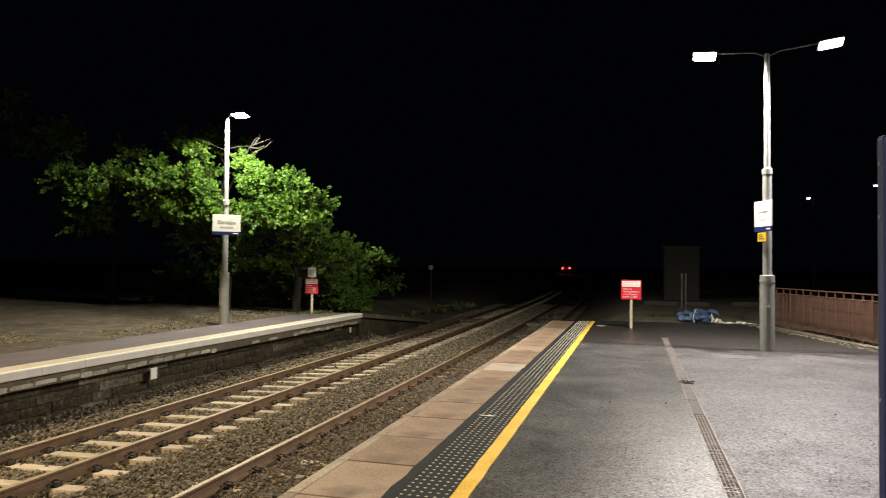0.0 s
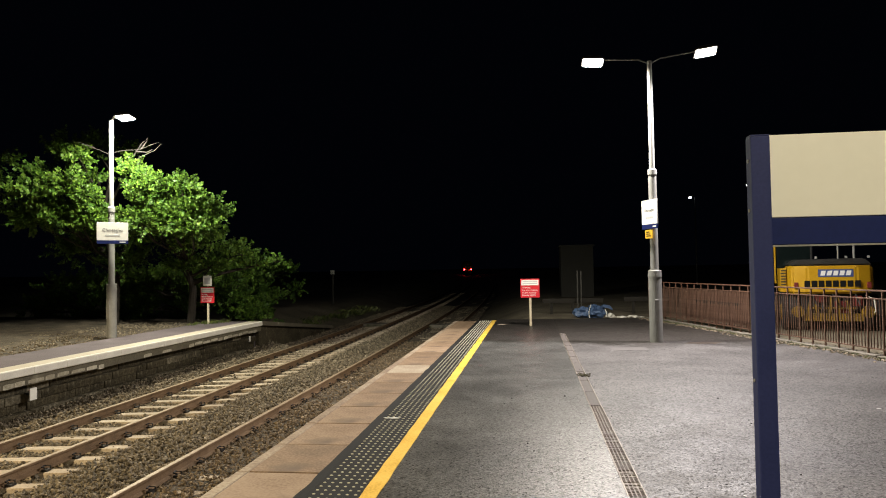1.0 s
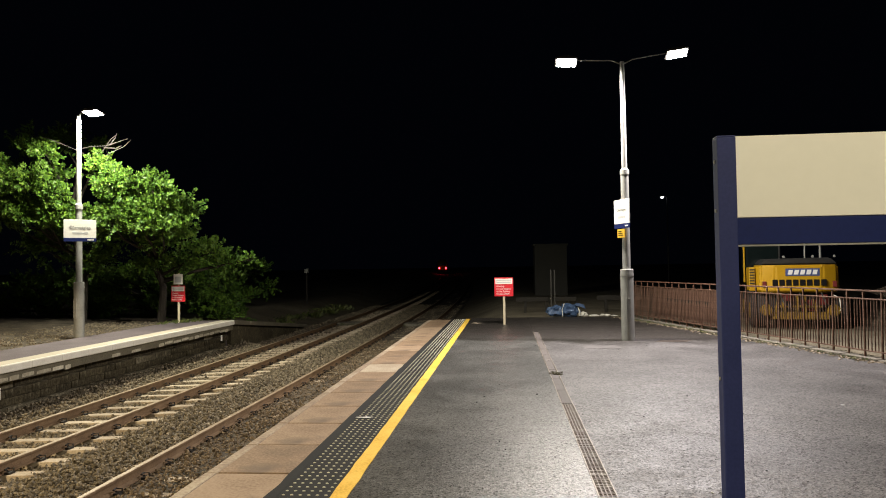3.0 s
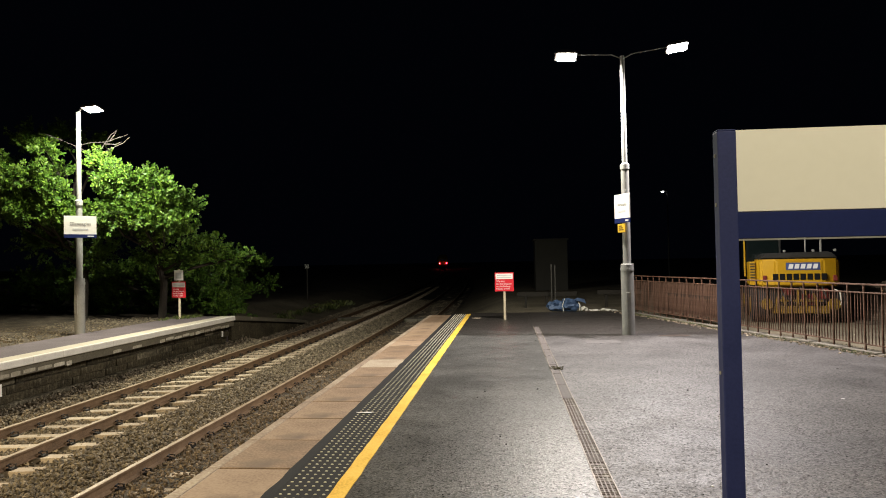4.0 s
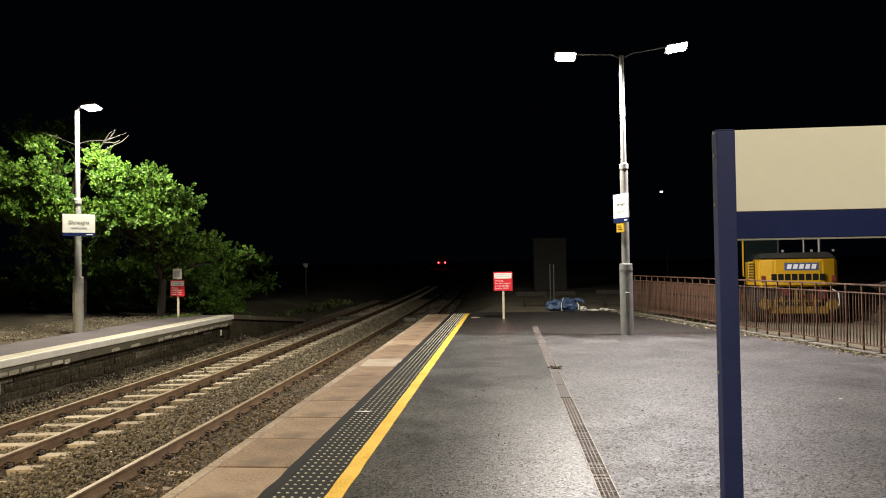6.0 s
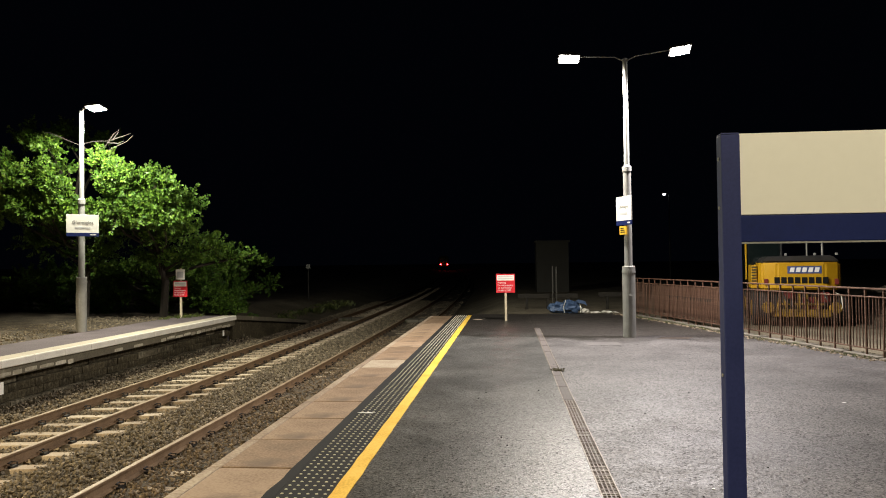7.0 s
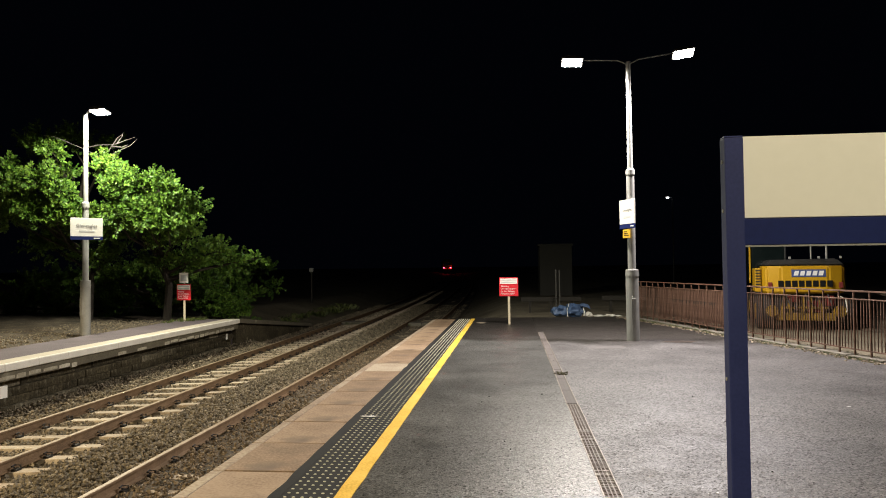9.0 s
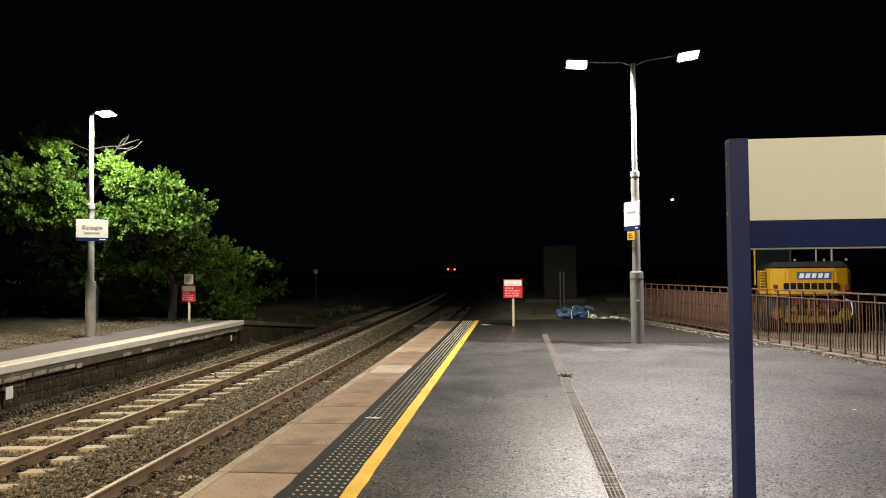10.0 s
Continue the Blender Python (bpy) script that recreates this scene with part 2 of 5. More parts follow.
M_CABIN = material("grey_cabin_cladding", [(0.034, 0.032, 0.027), (0.055, 0.052, 0.045)], 0.8, scale=1.2, fine=20, bump=0.1)
M_BARK = material("bark", [(0.014, 0.011, 0.008), (0.04, 0.031, 0.022)], 0.9, scale=6, fine=40, bump=0.7, depth=0.02)
M_TRAINYEL = material("train_yellow", [(0.75, 0.46, 0.02), (0.82, 0.52, 0.03)], 0.45, bump=0)
M_TRAINBLUE = material("train_dark_blue", [(0.014, 0.018, 0.04), (0.02, 0.026, 0.055)], 0.45, bump=0)
M_TAIL = material("red_tail_lamp", [(0.6, 0.01, 0.01), (0.6, 0.01, 0.01)], 0.4, bump=0, emit=(1.0, 0.03, 0.06, 40))
M_DRAIN = material("drain_grating", [(0.06, 0.042, 0.031), (0.14, 0.105, 0.08)], 0.6, 0.2, scale=4, fine=60, bump=0.3, depth=0.003)
M_GRATE = material("worn_steel_grating", [(0.13, 0.107, 0.085), (0.34, 0.30, 0.25)], 0.55, 0.35, scale=5, fine=70, bump=0.3, depth=0.002, stain=(5.0, 0.52, (0.07, 0.048, 0.034)))
# silt in the drain, and the dark of the painted column shadow
M_SILT_SHADOW = material("rusty_silt", [(0.035, 0.026, 0.02), (0.085, 0.063, 0.048)], 0.9, scale=5, fine=50, bump=0.4)
M_COVER = material("dusty_channel_cover", [(0.06, 0.05, 0.046), (0.125, 0.107, 0.1)], 0.8, scale=2.5, fine=50, bump=0.4, depth=0.005, stain=(1.4, 0.6, (0.085, 0.07, 0.06)))
M_ACCESS = material("grey_access_cover", [(0.07, 0.064, 0.062), (0.12, 0.111, 0.109)], 0.7, scale=3, fine=50, bump=0.3)
M_DEBRIS = material("leaf_litter", [(0.03, 0.024, 0.012), (0.06, 0.05, 0.024), (0.035, 0.045, 0.014)], 0.9, scale=9, bump=0.4)


def leaf_material(name, dark, light):
    m = material(name, [dark, light], 0.46, scale=0.9, fine=7, bump=0, spec=0.34)
    nt = m.node_tree
    geo = nt.nodes.new("ShaderNodeNewGeometry")
    hsv = nt.nodes.new("ShaderNodeHueSaturation")
    rng = nt.nodes.new("ShaderNodeMapRange")
    rng.inputs["To Min"].default_value, rng.inputs["To Max"].default_value = 0.55, 1.5
    hue = nt.nodes.new("ShaderNodeMapRange")
    hue.inputs["To Min"].default_value, hue.inputs["To Max"].default_value = 0.505, 0.465
    nt.links.new(geo.outputs["Random Per Island"], hue.inputs["Value"])
    nt.links.new(hue.outputs["Result"], hsv.inputs["Hue"])
    b = nt.nodes["Principled BSDF"]
    src = b.inputs["Base Color"].links[0].from_socket
    nt.links.new(geo.outputs["Random Per Island"], rng.inputs["Value"])
    nt.links.new(rng.outputs["Result"], hsv.inputs["Value"])
    nt.links.new(src, hsv.inputs["Color"])
    nt.links.new(hsv.outputs["Color"], b.inputs["Base Color"])
    return m


M_LEAF = leaf_material("green_leaves", (0.034, 0.098, 0.011), (0.098, 0.222, 0.026))
M_GRASS = leaf_material("grass_blades", (0.04, 0.07, 0.015), (0.09, 0.11, 0.03))


def stone_material(name, colours):
    m = material(name, colours, 0.9, scale=9, fine=50, bump=0.4, depth=0.005)
    n, l = m.node_tree.nodes, m.node_tree.links
    geo, hsv, rng = n.new("ShaderNodeNewGeometry"), n.new("ShaderNodeHueSaturation"), n.new("ShaderNodeMapRange")
    rng.inputs["To Min"].default_value, rng.inputs["To Max"].default_value = 0.45, 1.5
    b = n["Principled BSDF"]
    src = b.inputs["Base Color"].links[0].from_socket
    l.new(geo.outputs["Random Per Island"], rng.inputs["Value"])
    l.new(rng.outputs["Result"], hsv.inputs["Value"])
    l.new(src, hsv.inputs["Color"])
    l.new(hsv.outputs["Color"], b.inputs["Base Color"])
    return m


M_STONE = stone_material("ballast_stone", [(0.07, 0.056, 0.037), (0.155, 0.126, 0.085), (0.26, 0.217, 0.155)])
M_CESS = stone_material("earthy_stone", [(0.065, 0.045, 0.026), (0.135, 0.098, 0.06), (0.24, 0.185, 0.12)])


# ---- mesh helpers ----
def box(bm, x0, x1, y0, y1, z0, z1, bevel=0.0):
    r = bmesh.ops.create_cube(bm, size=1, matrix=Matrix.LocRotScale(((x0 + x1) / 2, (y0 + y1) / 2, (z0 + z1) / 2), None, (x1 - x0, y1 - y0, z1 - z0)))
    if bevel:
        edges = list({e for v in r["verts"] for e in v.link_edges})
        bmesh.ops.bevel(bm, geom=edges, offset=bevel, segments=2, affect="EDGES", profile=0.6)
    return bm


def tube(bm, pts, radii, n=10, caps=True):
    """A round bar through pts with a radius at each."""
    pts = [Vector(p) for p in pts]
    if not isinstance(radii, (list, tuple)):
        radii = [radii] * len(pts)
    rings = []
    for i, p in enumerate(pts):
        d = (pts[min(i + 1, len(pts) - 1)] - pts[max(i - 1, 0)]).normalized()
        a = d.orthogonal().normalized() if abs(d.z) < 0.99 else Vector((1, 0, 0))
        b = d.cross(a).normalized()
        rings.append([bm.verts.new(p + radii[i] * (math.cos(2 * math.pi * k / n) * a + math.sin(2 * math.pi * k / n) * b)) for k in range(n)])
    for r, s in zip(rings, rings[1:]):
        for k in range(n):
            bm.faces.new((r[k], r[(k + 1) % n], s[(k + 1) % n], s[k]))
    if caps:
        bm.faces.new(rings[0][::-1])
        bm.faces.new(rings[-1])
    return bm


def prism(bm, outline, axis, a, b, bevel=0.0):
    """An outline of (u, v) pairs pulled along an axis from a to b; u, v are the other two axes in order."""
    def at(u, v, w):
        return {"x": (w, u, v), "y": (u, w, v), "z": (u, v, w)}[axis]
    lo = [bm.verts.new(at(u, v, a)) for u, v in outline]
    hi = [bm.verts.new(at(u, v, b)) for u, v in outline]
    faces = [bm.faces.new(lo), bm.faces.new(hi[::-1])]
    k = len(outline)
    for i in range(k):
        faces.append(bm.faces.new((lo[i], hi[i], hi[(i + 1) % k], lo[(i + 1) % k])))
    if bevel:
        edges = list({e for f in faces for e in f.edges})
        bmesh.ops.bevel(bm, geom=edges, offset=bevel, segments=2, affect="EDGES")
    return bm


def mesh_of(name, bm, mat, smooth=False):
    bmesh.ops.recalc_face_normals(bm, faces=bm.faces)
    me = bpy.data.meshes.new(name)
    bm.to_mesh(me)
    bm.free()
    for mm in (mat if isinstance(mat, (list, tuple)) else (mat,)):
        me.materials.append(mm)
    if smooth:
        for p in me.polygons:
            p.use_smooth = True
    return me


def part(name, bm, mat, parent, label="", smooth=False):
    ob = new(name, bm if isinstance(bm, bpy.types.Mesh) else mesh_of(name, bm, mat, smooth))
    ob.parent = parent
    return tagged(ob, label)


def whole(name, bm, mat, label, category, group="", kind="", smooth=False, at=None):
    ob = new(name, bm if isinstance(bm, bpy.types.Mesh) else mesh_of(name, bm, mat, smooth))
    if at:
        ob.location = at
    return tagged(ob, label, category, group, kind)


def thing(name, label, category, x=0, y=0, z=0, rz=0, group="", kind=""):
    ob = new(name)
    ob.matrix_world = pose(x, y, z, 0, 0, rz)
    ob.empty_display_size = 0.2
    return tagged(ob, label, category, group, kind)


def B():
    return bmesh.new()


def writing(name, body, size, parent, m, mat, align="CENTER", thick=0.0015):
    """Flat lettering in the built-in font, turned into a mesh of its own."""
    cu = bpy.data.curves.new(name, "FONT")
    cu.body, cu.size, cu.align_x, cu.align_y, cu.extrude = body, size, align, "CENTER", thick
    tmp = bpy.data.objects.new(name, cu)
    scene.collection.objects.link(tmp)
    me = bpy.data.meshes.new_from_object(tmp.evaluated_get(bpy.context.evaluated_depsgraph_get()))
    bpy.data.objects.remove(tmp)
    me.materials.clear()
    me.materials.append(mat)
    ob = new(name, me)
    ob.parent = parent
    ob.matrix_local = m
    return ob


# ---- plan ----
EDGE, FAR_EDGE = -2.30, -8.71      # platform edges
END, FAR_END = 24.15, 22.75        # where the platforms end
RAIL_Z = -0.765                    # top of the rails
RAILS = (-3.05, -4.50, -6.42, -7.84)
CANT = {-6.42: 0.035, -7.84: -0.01}  # the far track leans into the bend


def curve_x(y):
    """The sideways shift of the line, which bends to one side past the platforms."""
    return -max(0.0, y - 22) ** 2 / 2700


def rise(y):
    return 1.25 * min(1.0, max(0.0, (y - 45) / 150)) ** 1.5


# ---- ground ----
def ground_height(x, y):
    c = curve_x(y)
    if x - c < -2.2 and x - c > -8.9:
        z = -0.99
    elif x - c <= -8.9:
        z = -0.99 + 0.9 * min(1, (-8.9 - (x - c)) / 3.0) if y > 23 else (-0.25 if x < -11.2 else -1.08)
    else:
        z = -0.99 + min(1.0, (x - c + 2.2) / 2.5) * 0.93 if y > 25.2 else -0.11
    n = noise.noise((x * 0.6, y * 0.6, 0)) * 0.05 if abs(x) < 60 and y < 120 else 0
    return z + rise(y) + n


def build_ground():
    xs = [-2500, -600, -150, -60, -40] + [-30 + i * 0.75 for i in range(74)] + [30, 60, 150, 600, 2500]
    ys = [-2500, -300, -60, -30] + [-20 + i * 0.75 for i in range(150)] + [105, 130, 160, 200, 260, 400, 900, 3000]
    me = bpy.data.meshes.new("ground")
    v = [(x, y, ground_height(x, y)) for y in ys for x in xs]
    w = len(xs)
    f = [(j * w + i, j * w + i + 1, (j + 1) * w + i + 1, (j + 1) * w + i) for j in range(len(ys) - 1) for i in range(w - 1)]
    me.from_pydata(v, [], f)
    me.materials.append(M_GROUND)
    for p in me.polygons:
        p.use_smooth = True
    return tagged(new("ground", me), "dark rough earth and gravel beside the railway", "ground", kind="structure")


build_ground()


def strip(name, x0, x1, z, y0, y1, mat, label, category, step=1.5):
    """A bed that follows the line's bend."""
    bm = B()
    n = int((y1 - y0) / step)
    rows = []
    for i in range(n + 1):
        y = y0 + (y1 - y0) * i / n
        c, r = curve_x(y), rise(y)
        k = max(2, int((x1 - x0) / 0.35))
        rows.append([bm.verts.new((x0 + (x1 - x0) * j / k + c, y, z + r + 0.025 * noise.noise((j * 0.9 + x0, y * 0.8, 3)))) for j in range(k + 1)])
    for a, b in zip(rows, rows[1:]):
        for j in range(len(a) - 1):
            bm.faces.new((a[j], a[j + 1], b[j + 1], b[j]))
    return whole(name, bm, mat, label, category, kind="structure", smooth=True)


strip("ballast_bed", -9.0, -2.25, -0.985, -15, 235, M_BALLASTBED, "grey-brown crushed stone bed under the two tracks", "track bed")

strip("cess_soil", -4.38, -2.35, -0.930, 3, 60, M_SOIL, "dirty soil and fine stone beside the near rail", "track bed", 0.5)
M_DARKBALLAST = material("blackened_ballast", [(0.016, 0.014, 0.011), (0.04, 0.035, 0.028)], 0.95, scale=7, fine=28, bump=1.0, depth=0.04)
strip("dark_bed", -8.9, -2.3, -0.93, 45, 150, M_DARKBALLAST, "dark ballast along the tracks", "track bed")

# ---- near platform ----
platform = thing("platform_near", "asphalt station platform with concrete edge slabs and yellow line", "platform", kind="structure")
def fence_x(y):
    """How far the railing stands from the edge at y."""
    return 4.28 + 0.2384 * (24.6 - y)


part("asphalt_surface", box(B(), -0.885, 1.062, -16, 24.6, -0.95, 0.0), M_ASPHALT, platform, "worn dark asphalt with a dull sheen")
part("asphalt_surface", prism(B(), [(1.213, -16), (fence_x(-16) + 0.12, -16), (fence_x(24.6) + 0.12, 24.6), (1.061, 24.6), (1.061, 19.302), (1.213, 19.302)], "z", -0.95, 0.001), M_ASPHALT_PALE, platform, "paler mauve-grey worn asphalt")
part("platform_core", box(B(), EDGE + 0.12, -0.885, -16, END, -1.0, -0.06), M_BEAM, platform)
part("tactile_strip", box(B(), -1.50, -1.02, -16, END, -0.06, 0.003), M_TACTILE, platform, "black strip with rows of raised cream studs")


def ragged_strip(x0, x1, z0, z1, jitter, seed):
    """A long painted strip whose two edges waver."""
    bm = B()
    ys = [-6 + i * 0.12 for i in range(int((END + 6) / 0.12))] + [END]
    rows = []
    for y in ys:
        a = x0 + jitter * noise.noise((y * 3.1, seed, 0))
        b = x1 + jitter * noise.noise((y * 2.7, seed + 9, 0))
        rows.append([bm.verts.new(p) for p in ((a, y, z0), (a, y, z1), (b, y, z1), (b, y, z0))])
    for p, q in zip(rows, rows[1:]):
        for i in range(3):
            bm.faces.new((p[i], p[i + 1], q[i + 1], q[i]))
    return bm


part("yellow_line", ragged_strip(-1.022, -0.884, -0.06, 0.006, 0.009, 2.0), M_YELLOW_LINE, platform, "thick bright yellow painted safety line")
part("black_margin", ragged_strip(-1.535, -1.44, -0.03, 0.0045, 0.016, 5.0), M_TACTILE, platform, "ragged black border of the tactile strip")


def studs():
    """Six rows of low studs on the tactile strip."""
    vs, fs = [], []
    prof = ((0.0108, 0.0), (0.0088, 0.005), (0.005, 0.007))
    for row in range(6):
        x = -1.405 + row * 0.069
        y = -4.0
        while y < END - 0.05:
            base = len(vs)
            for r, h in prof:
                vs += [(x + r * 1.35 * math.cos(a * math.pi / 3), y + r * 0.85 * math.sin(a * math.pi / 3), 0.003 + h) for a in range(6)]
            for k in range(2):
                fs += [(base + k * 6 + a, base + k * 6 + (a + 1) % 6, base + k * 6 + 6 + (a + 1) % 6, base + k * 6 + 6 + a) for a in range(6)]
            fs.append(tuple(base + 12 + a for a in range(6)))
            y += 0.1
    me = bpy.data.meshes.new("studs")
    me.from_pydata(vs, [], fs)
    me.materials.append(M_STUD)
    return me


tagged(part("studs", studs(), None, platform, "cream raised studs in six rows"), kind="stuff")

# drain along the platform
drain = thing("drainage_channel", "long narrow drainage channel with rusty metal grating", "drain", kind="structure")
me_edge = mesh_of("edge_bar", box(box(B(), 1.062, 1.074, 0.006, 0.994, -0.02, 0.006, 0.002), 1.202, 1.213, 0.006, 0.994, -0.02, 0.006, 0.002), M_GRATE)
for i in range(16):
    o = part("edge_bar", me_edge, None, drain)
    o.location = (random.uniform(-0.003, 0.003), 3.3 + i, random.uniform(-0.003, 0.001))
me_lid = mesh_of("channel_cover", box(B(), 1.076, 1.200, 0.006, 0.489, -0.03, 0.003, 0.004), M_COVER)
for i in range(20):
    o = part("channel_cover", me_lid, None, drain, "" if i else "dusty rust-brown channel cover")
    o.location = (random.uniform(-0.003, 0.003), 9.4 + i * 0.495, random.uniform(-0.004, 0.001))
    o.rotation_euler = (random.uniform(-0.002, 0.002), random.uniform(-0.003, 0.003), 0)
part("channel_bed", box(B(), 1.0615, 1.2135, -16, 19.3, -0.09, -0.011), M_SILT_SHADOW, drain)
bm = B()
for x in (1.105, 1.138, 1.171):
    box(bm, x - 0.005, x + 0.005, 2, 9.4, -0.02, 0.001)
part("grating_bars", bm, M_DRAIN, drain)
me_bar = mesh_of("grating_slat", box(B(), 1.076, 1.200, -0.007, 0.007, -0.02, 0.004, 0.002), M_GRATE)
me_rust = mesh_of("grating_slat", box(B(), 1.076, 1.200, -0.007, 0.007, -0.02, 0.003, 0.002), M_DRAIN)
for i in range(150):
    y = 4.2 + i * 0.035
    o = part("grating_slat", me_bar if random.random() < 0.6 - 0.12 * (y - 4.2) else me_rust, None, drain)
    o.location = (random.uniform(-0.002, 0.002), y, random.uniform(-0.004, 0.001))
    o.rotation_euler.x = random.uniform(-0.08, 0.08)

# access cover in the asphalt
whole("access_cover", box(B(), 2.05, 2.78, 15.35, 15.95, -0.02, 0.006, 0.002), M_ACCESS, "pale rectangular concrete access cover in the asphalt", "access cover", kind="structure")


def splash(name, x, y, z, rx, ry, seed, mat, label, category, n=9):
    """A thin irregular blot lying on the ground."""
    bm = B()
    rng = random.Random(seed)
    ring = [(rx * math.cos(2 * math.pi * k / n) * rng.uniform(0.5, 1.15), ry * math.sin(2 * math.pi * k / n) * rng.uniform(0.5, 1.15)) for k in range(n)]
    prism(bm, ring, "z", 0, 0.003)
    return whole(name, bm, mat, label, category, at=(x, y, z))


splash("paint_mark", -1.33, 8.50, 0.010, 0.12, 0.035, 1, M_WHITE, "white paint splash on the tactile strip", "paint mark", 13)
splash("paint_mark", -0.62, 22.4, 0.001, 0.16, 0.22, 2, M_EDGE_PALE, "pale worn paint mark on the asphalt", "paint mark")
# the lamp column's shadow, laid on the asphalt as a dark blot
splash("oil_stain", 4.2, 16.75, 0.0015, 0.5, 0.3, 7, M_SILT_SHADOW, "dark blot painted for the lamp column's shadow on the asphalt", "stain", 15)
splash("paper_scrap", 4.50, 9.33, 0.004, 0.03, 0.02, 3, M_WHITE, "tiny white scrap on the asphalt", "litter")
splash("paper_scrap", 1.95, 5.9, 0.004, 0.012, 0.012, 4, M_WHITE, "tiny white scrap on the asphalt", "litter")


def debris(name, x, y, n, spread, seed, label):
    rng = random.Random(seed)
    bm = B()
    for _ in range(n):
        px, py = rng.gauss(0, spread), rng.gauss(0, spread * 1.6)
        a = rng.uniform(0, 3.14)
        tube(bm, [(px, py, 0.008), (px + 0.03 * math.cos(a), py + 0.03 * math.sin(a), 0.008 + rng.uniform(0, 0.012)), (px + 0.07 * math.cos(a), py + 0.07 * math.sin(a), 0.006)], [0.004, 0.013, 0.003], 4)
    return tagged(whole(name, bm, M_DEBRIS, label, "debris", at=(x, y, 0.004)), kind="stuff")


debris("leaf_clump", 1.17, 11.9, 34, 0.045, 3, "clump of dead leaves caught on the drain")

# ---- far platform ----
FAR_Z = 0.14
far = thing("platform_far", "narrow station platform with white-edged slabs and stone face", "platform", kind="structure")
part("platform_surface", box(B(), -10.55, -9.17, -16, FAR_END, -0.1, FAR_Z), M_TARMAC_FAR, far, "grey-mauve asphalt")
part("platform_core", box(B(), -10.5, -9.01, -16, FAR_END - 0.02, -1.0, -0.10), M_STONEWALL, far)
part("slab_bed", box(B(), -9.17, -8.985, -16, FAR_END - 0.02, -0.09, -0.004), M_BEAM, far)
part("edge_beam", box(B(), -8.98, -8.76, -16, FAR_END, -0.185, -0.012), M_BEAM, far, "stained concrete beam with pale patches")
# ramp at its end
part("end_ramp", prism(B(), [(FAR_END, -0.95), (FAR_END, FAR_Z - 0.003), (31.2, -0.70), (31.2, -0.95)], "x", -10.4, -8.98), M_TARMAC_FAR, far, "sloping ramp down to the track side")
part("ramp_coping", prism(B(), [(FAR_END, -0.0), (FAR_END, FAR_Z + 0.004), (31.2, -0.69), (31.2, -0.83)], "x", -8.98, -8.73), M_BEAM, far)
part("ramp_wall", prism(B(), [(FAR_END, -1.0), (FAR_END, -0.01), (31.2, -0.84), (31.2, -1.0)], "x", -8.97, -8.84), M_STONEWALL, far)


def soil():
    bm = B()
    xs, ys = [-26 + i * 0.3 for i in range(53)], [-10 + i * 0.35 for i in range(106)]
    g = [[bm.verts.new((x, y, 0.10 + 0.07 * noise.noise((x * 0.5, y * 0.5, 2)) + 0.03 * noise.noise((x * 2, y * 2, 5)) - 0.4 * max(0, (y - 24.5) / 2.5) + 0.02 * max(0, -12 - x))) for x in xs] for y in ys]
    for a, b in zip(g, g[1:]):
        for i in range(len(a) - 1):
            bm.faces.new((a[i], a[i + 1], b[i + 1], b[i]))
    return whole("soil_strip", bm, M_SOIL, "bare brown earth behind the far platform", "ground", kind="structure", smooth=True)


soil()


# ---- tracks ----
def rail_mesh(cx, lift):
    """A flat-bottomed rail along the bend."""
    prof = [(-0.07, -0.159), (0.07, -0.159), (0.07, -0.148), (0.012, -0.128), (0.012, -0.045), (0.036, -0.034), (0.036, -0.006), (0.028, 0.0), (-0.028, 0.0), (-0.036, -0.006), (-0.036, -0.034), (-0.012, -0.045), (-0.012, -0.128), (-0.07, -0.148)]
    bm = B()
    ys = [-15 + i * 2.0 for i in range(126)]
    rings = [[bm.verts.new((cx + curve_x(y) + u, y, RAIL_Z + lift + rise(y) + v)) for u, v in prof] for y in ys]
    k = len(prof)
    for a, b in zip(rings, rings[1:]):
        for i in range(k):
            f = bm.faces.new((a[i], a[(i + 1) % k], b[(i + 1) % k], b[i]))
            f.material_index = 1 if i in (6, 7, 8) else 0
    return mesh_of("rail", bm, (M_RAIL, M_RAILHEAD))


me_sleeper = mesh_of("sleeper", prism(B(), [(-0.14, -0.2), (0.14, -0.2), (0.11, 0.0), (-0.11, 0.0)], "x", -1.25, 1.25, 0.012), M_SLEEPER)
bm = tube(B(), [(-0.03, -0.05, 0.0), (-0.035, -0.05, 0.05), (0.03, -0.02, 0.06), (0.035, 0.03, 0.05), (-0.02, 0.055, 0.045)], 0.013, 6)
box(bm, -0.045, 0.03, -0.055, 0.055, -0.02, 0.018)
me_clip = mesh_of("rail_clip", bm, M_CLIP)


def track(a, b, label):
    tr = thing("railway_track", label, "railway track", (a + b) / 2, 0, 0)
    for r in (a, b):
        ob = part("rail", rail_mesh(r - (a + b) / 2, CANT.get(r, 0.0)), None, tr, "rusty steel rail with a worn top")
    y, i = 5.2, 0
    while y < 75:
        s = part("sleeper", me_sleeper, None, tr)
        s.location = (curve_x(y), y, RAIL_Z - 0.168 + rise(y))
        s.rotation_euler.y = -math.atan2(CANT.get(b, 0) - CANT.get(a, 0), 1.42)
        s.location.z += (CANT.get(b, 0) + CANT.get(a, 0)) / 2
        s.rotation_euler.z = random.uniform(-0.012, 0.012)
        if y < 36:
            for r in (a, b):
                for side in (1, -1):
                    c = part("rail_clip", me_clip, None, s)
                    c.location = (r - (a + b) / 2 + side * 0.095, 0, 0.012)
                    c.rotation_euler.z = math.pi if side > 0 else 0.0
        y += 0.65
    return tr


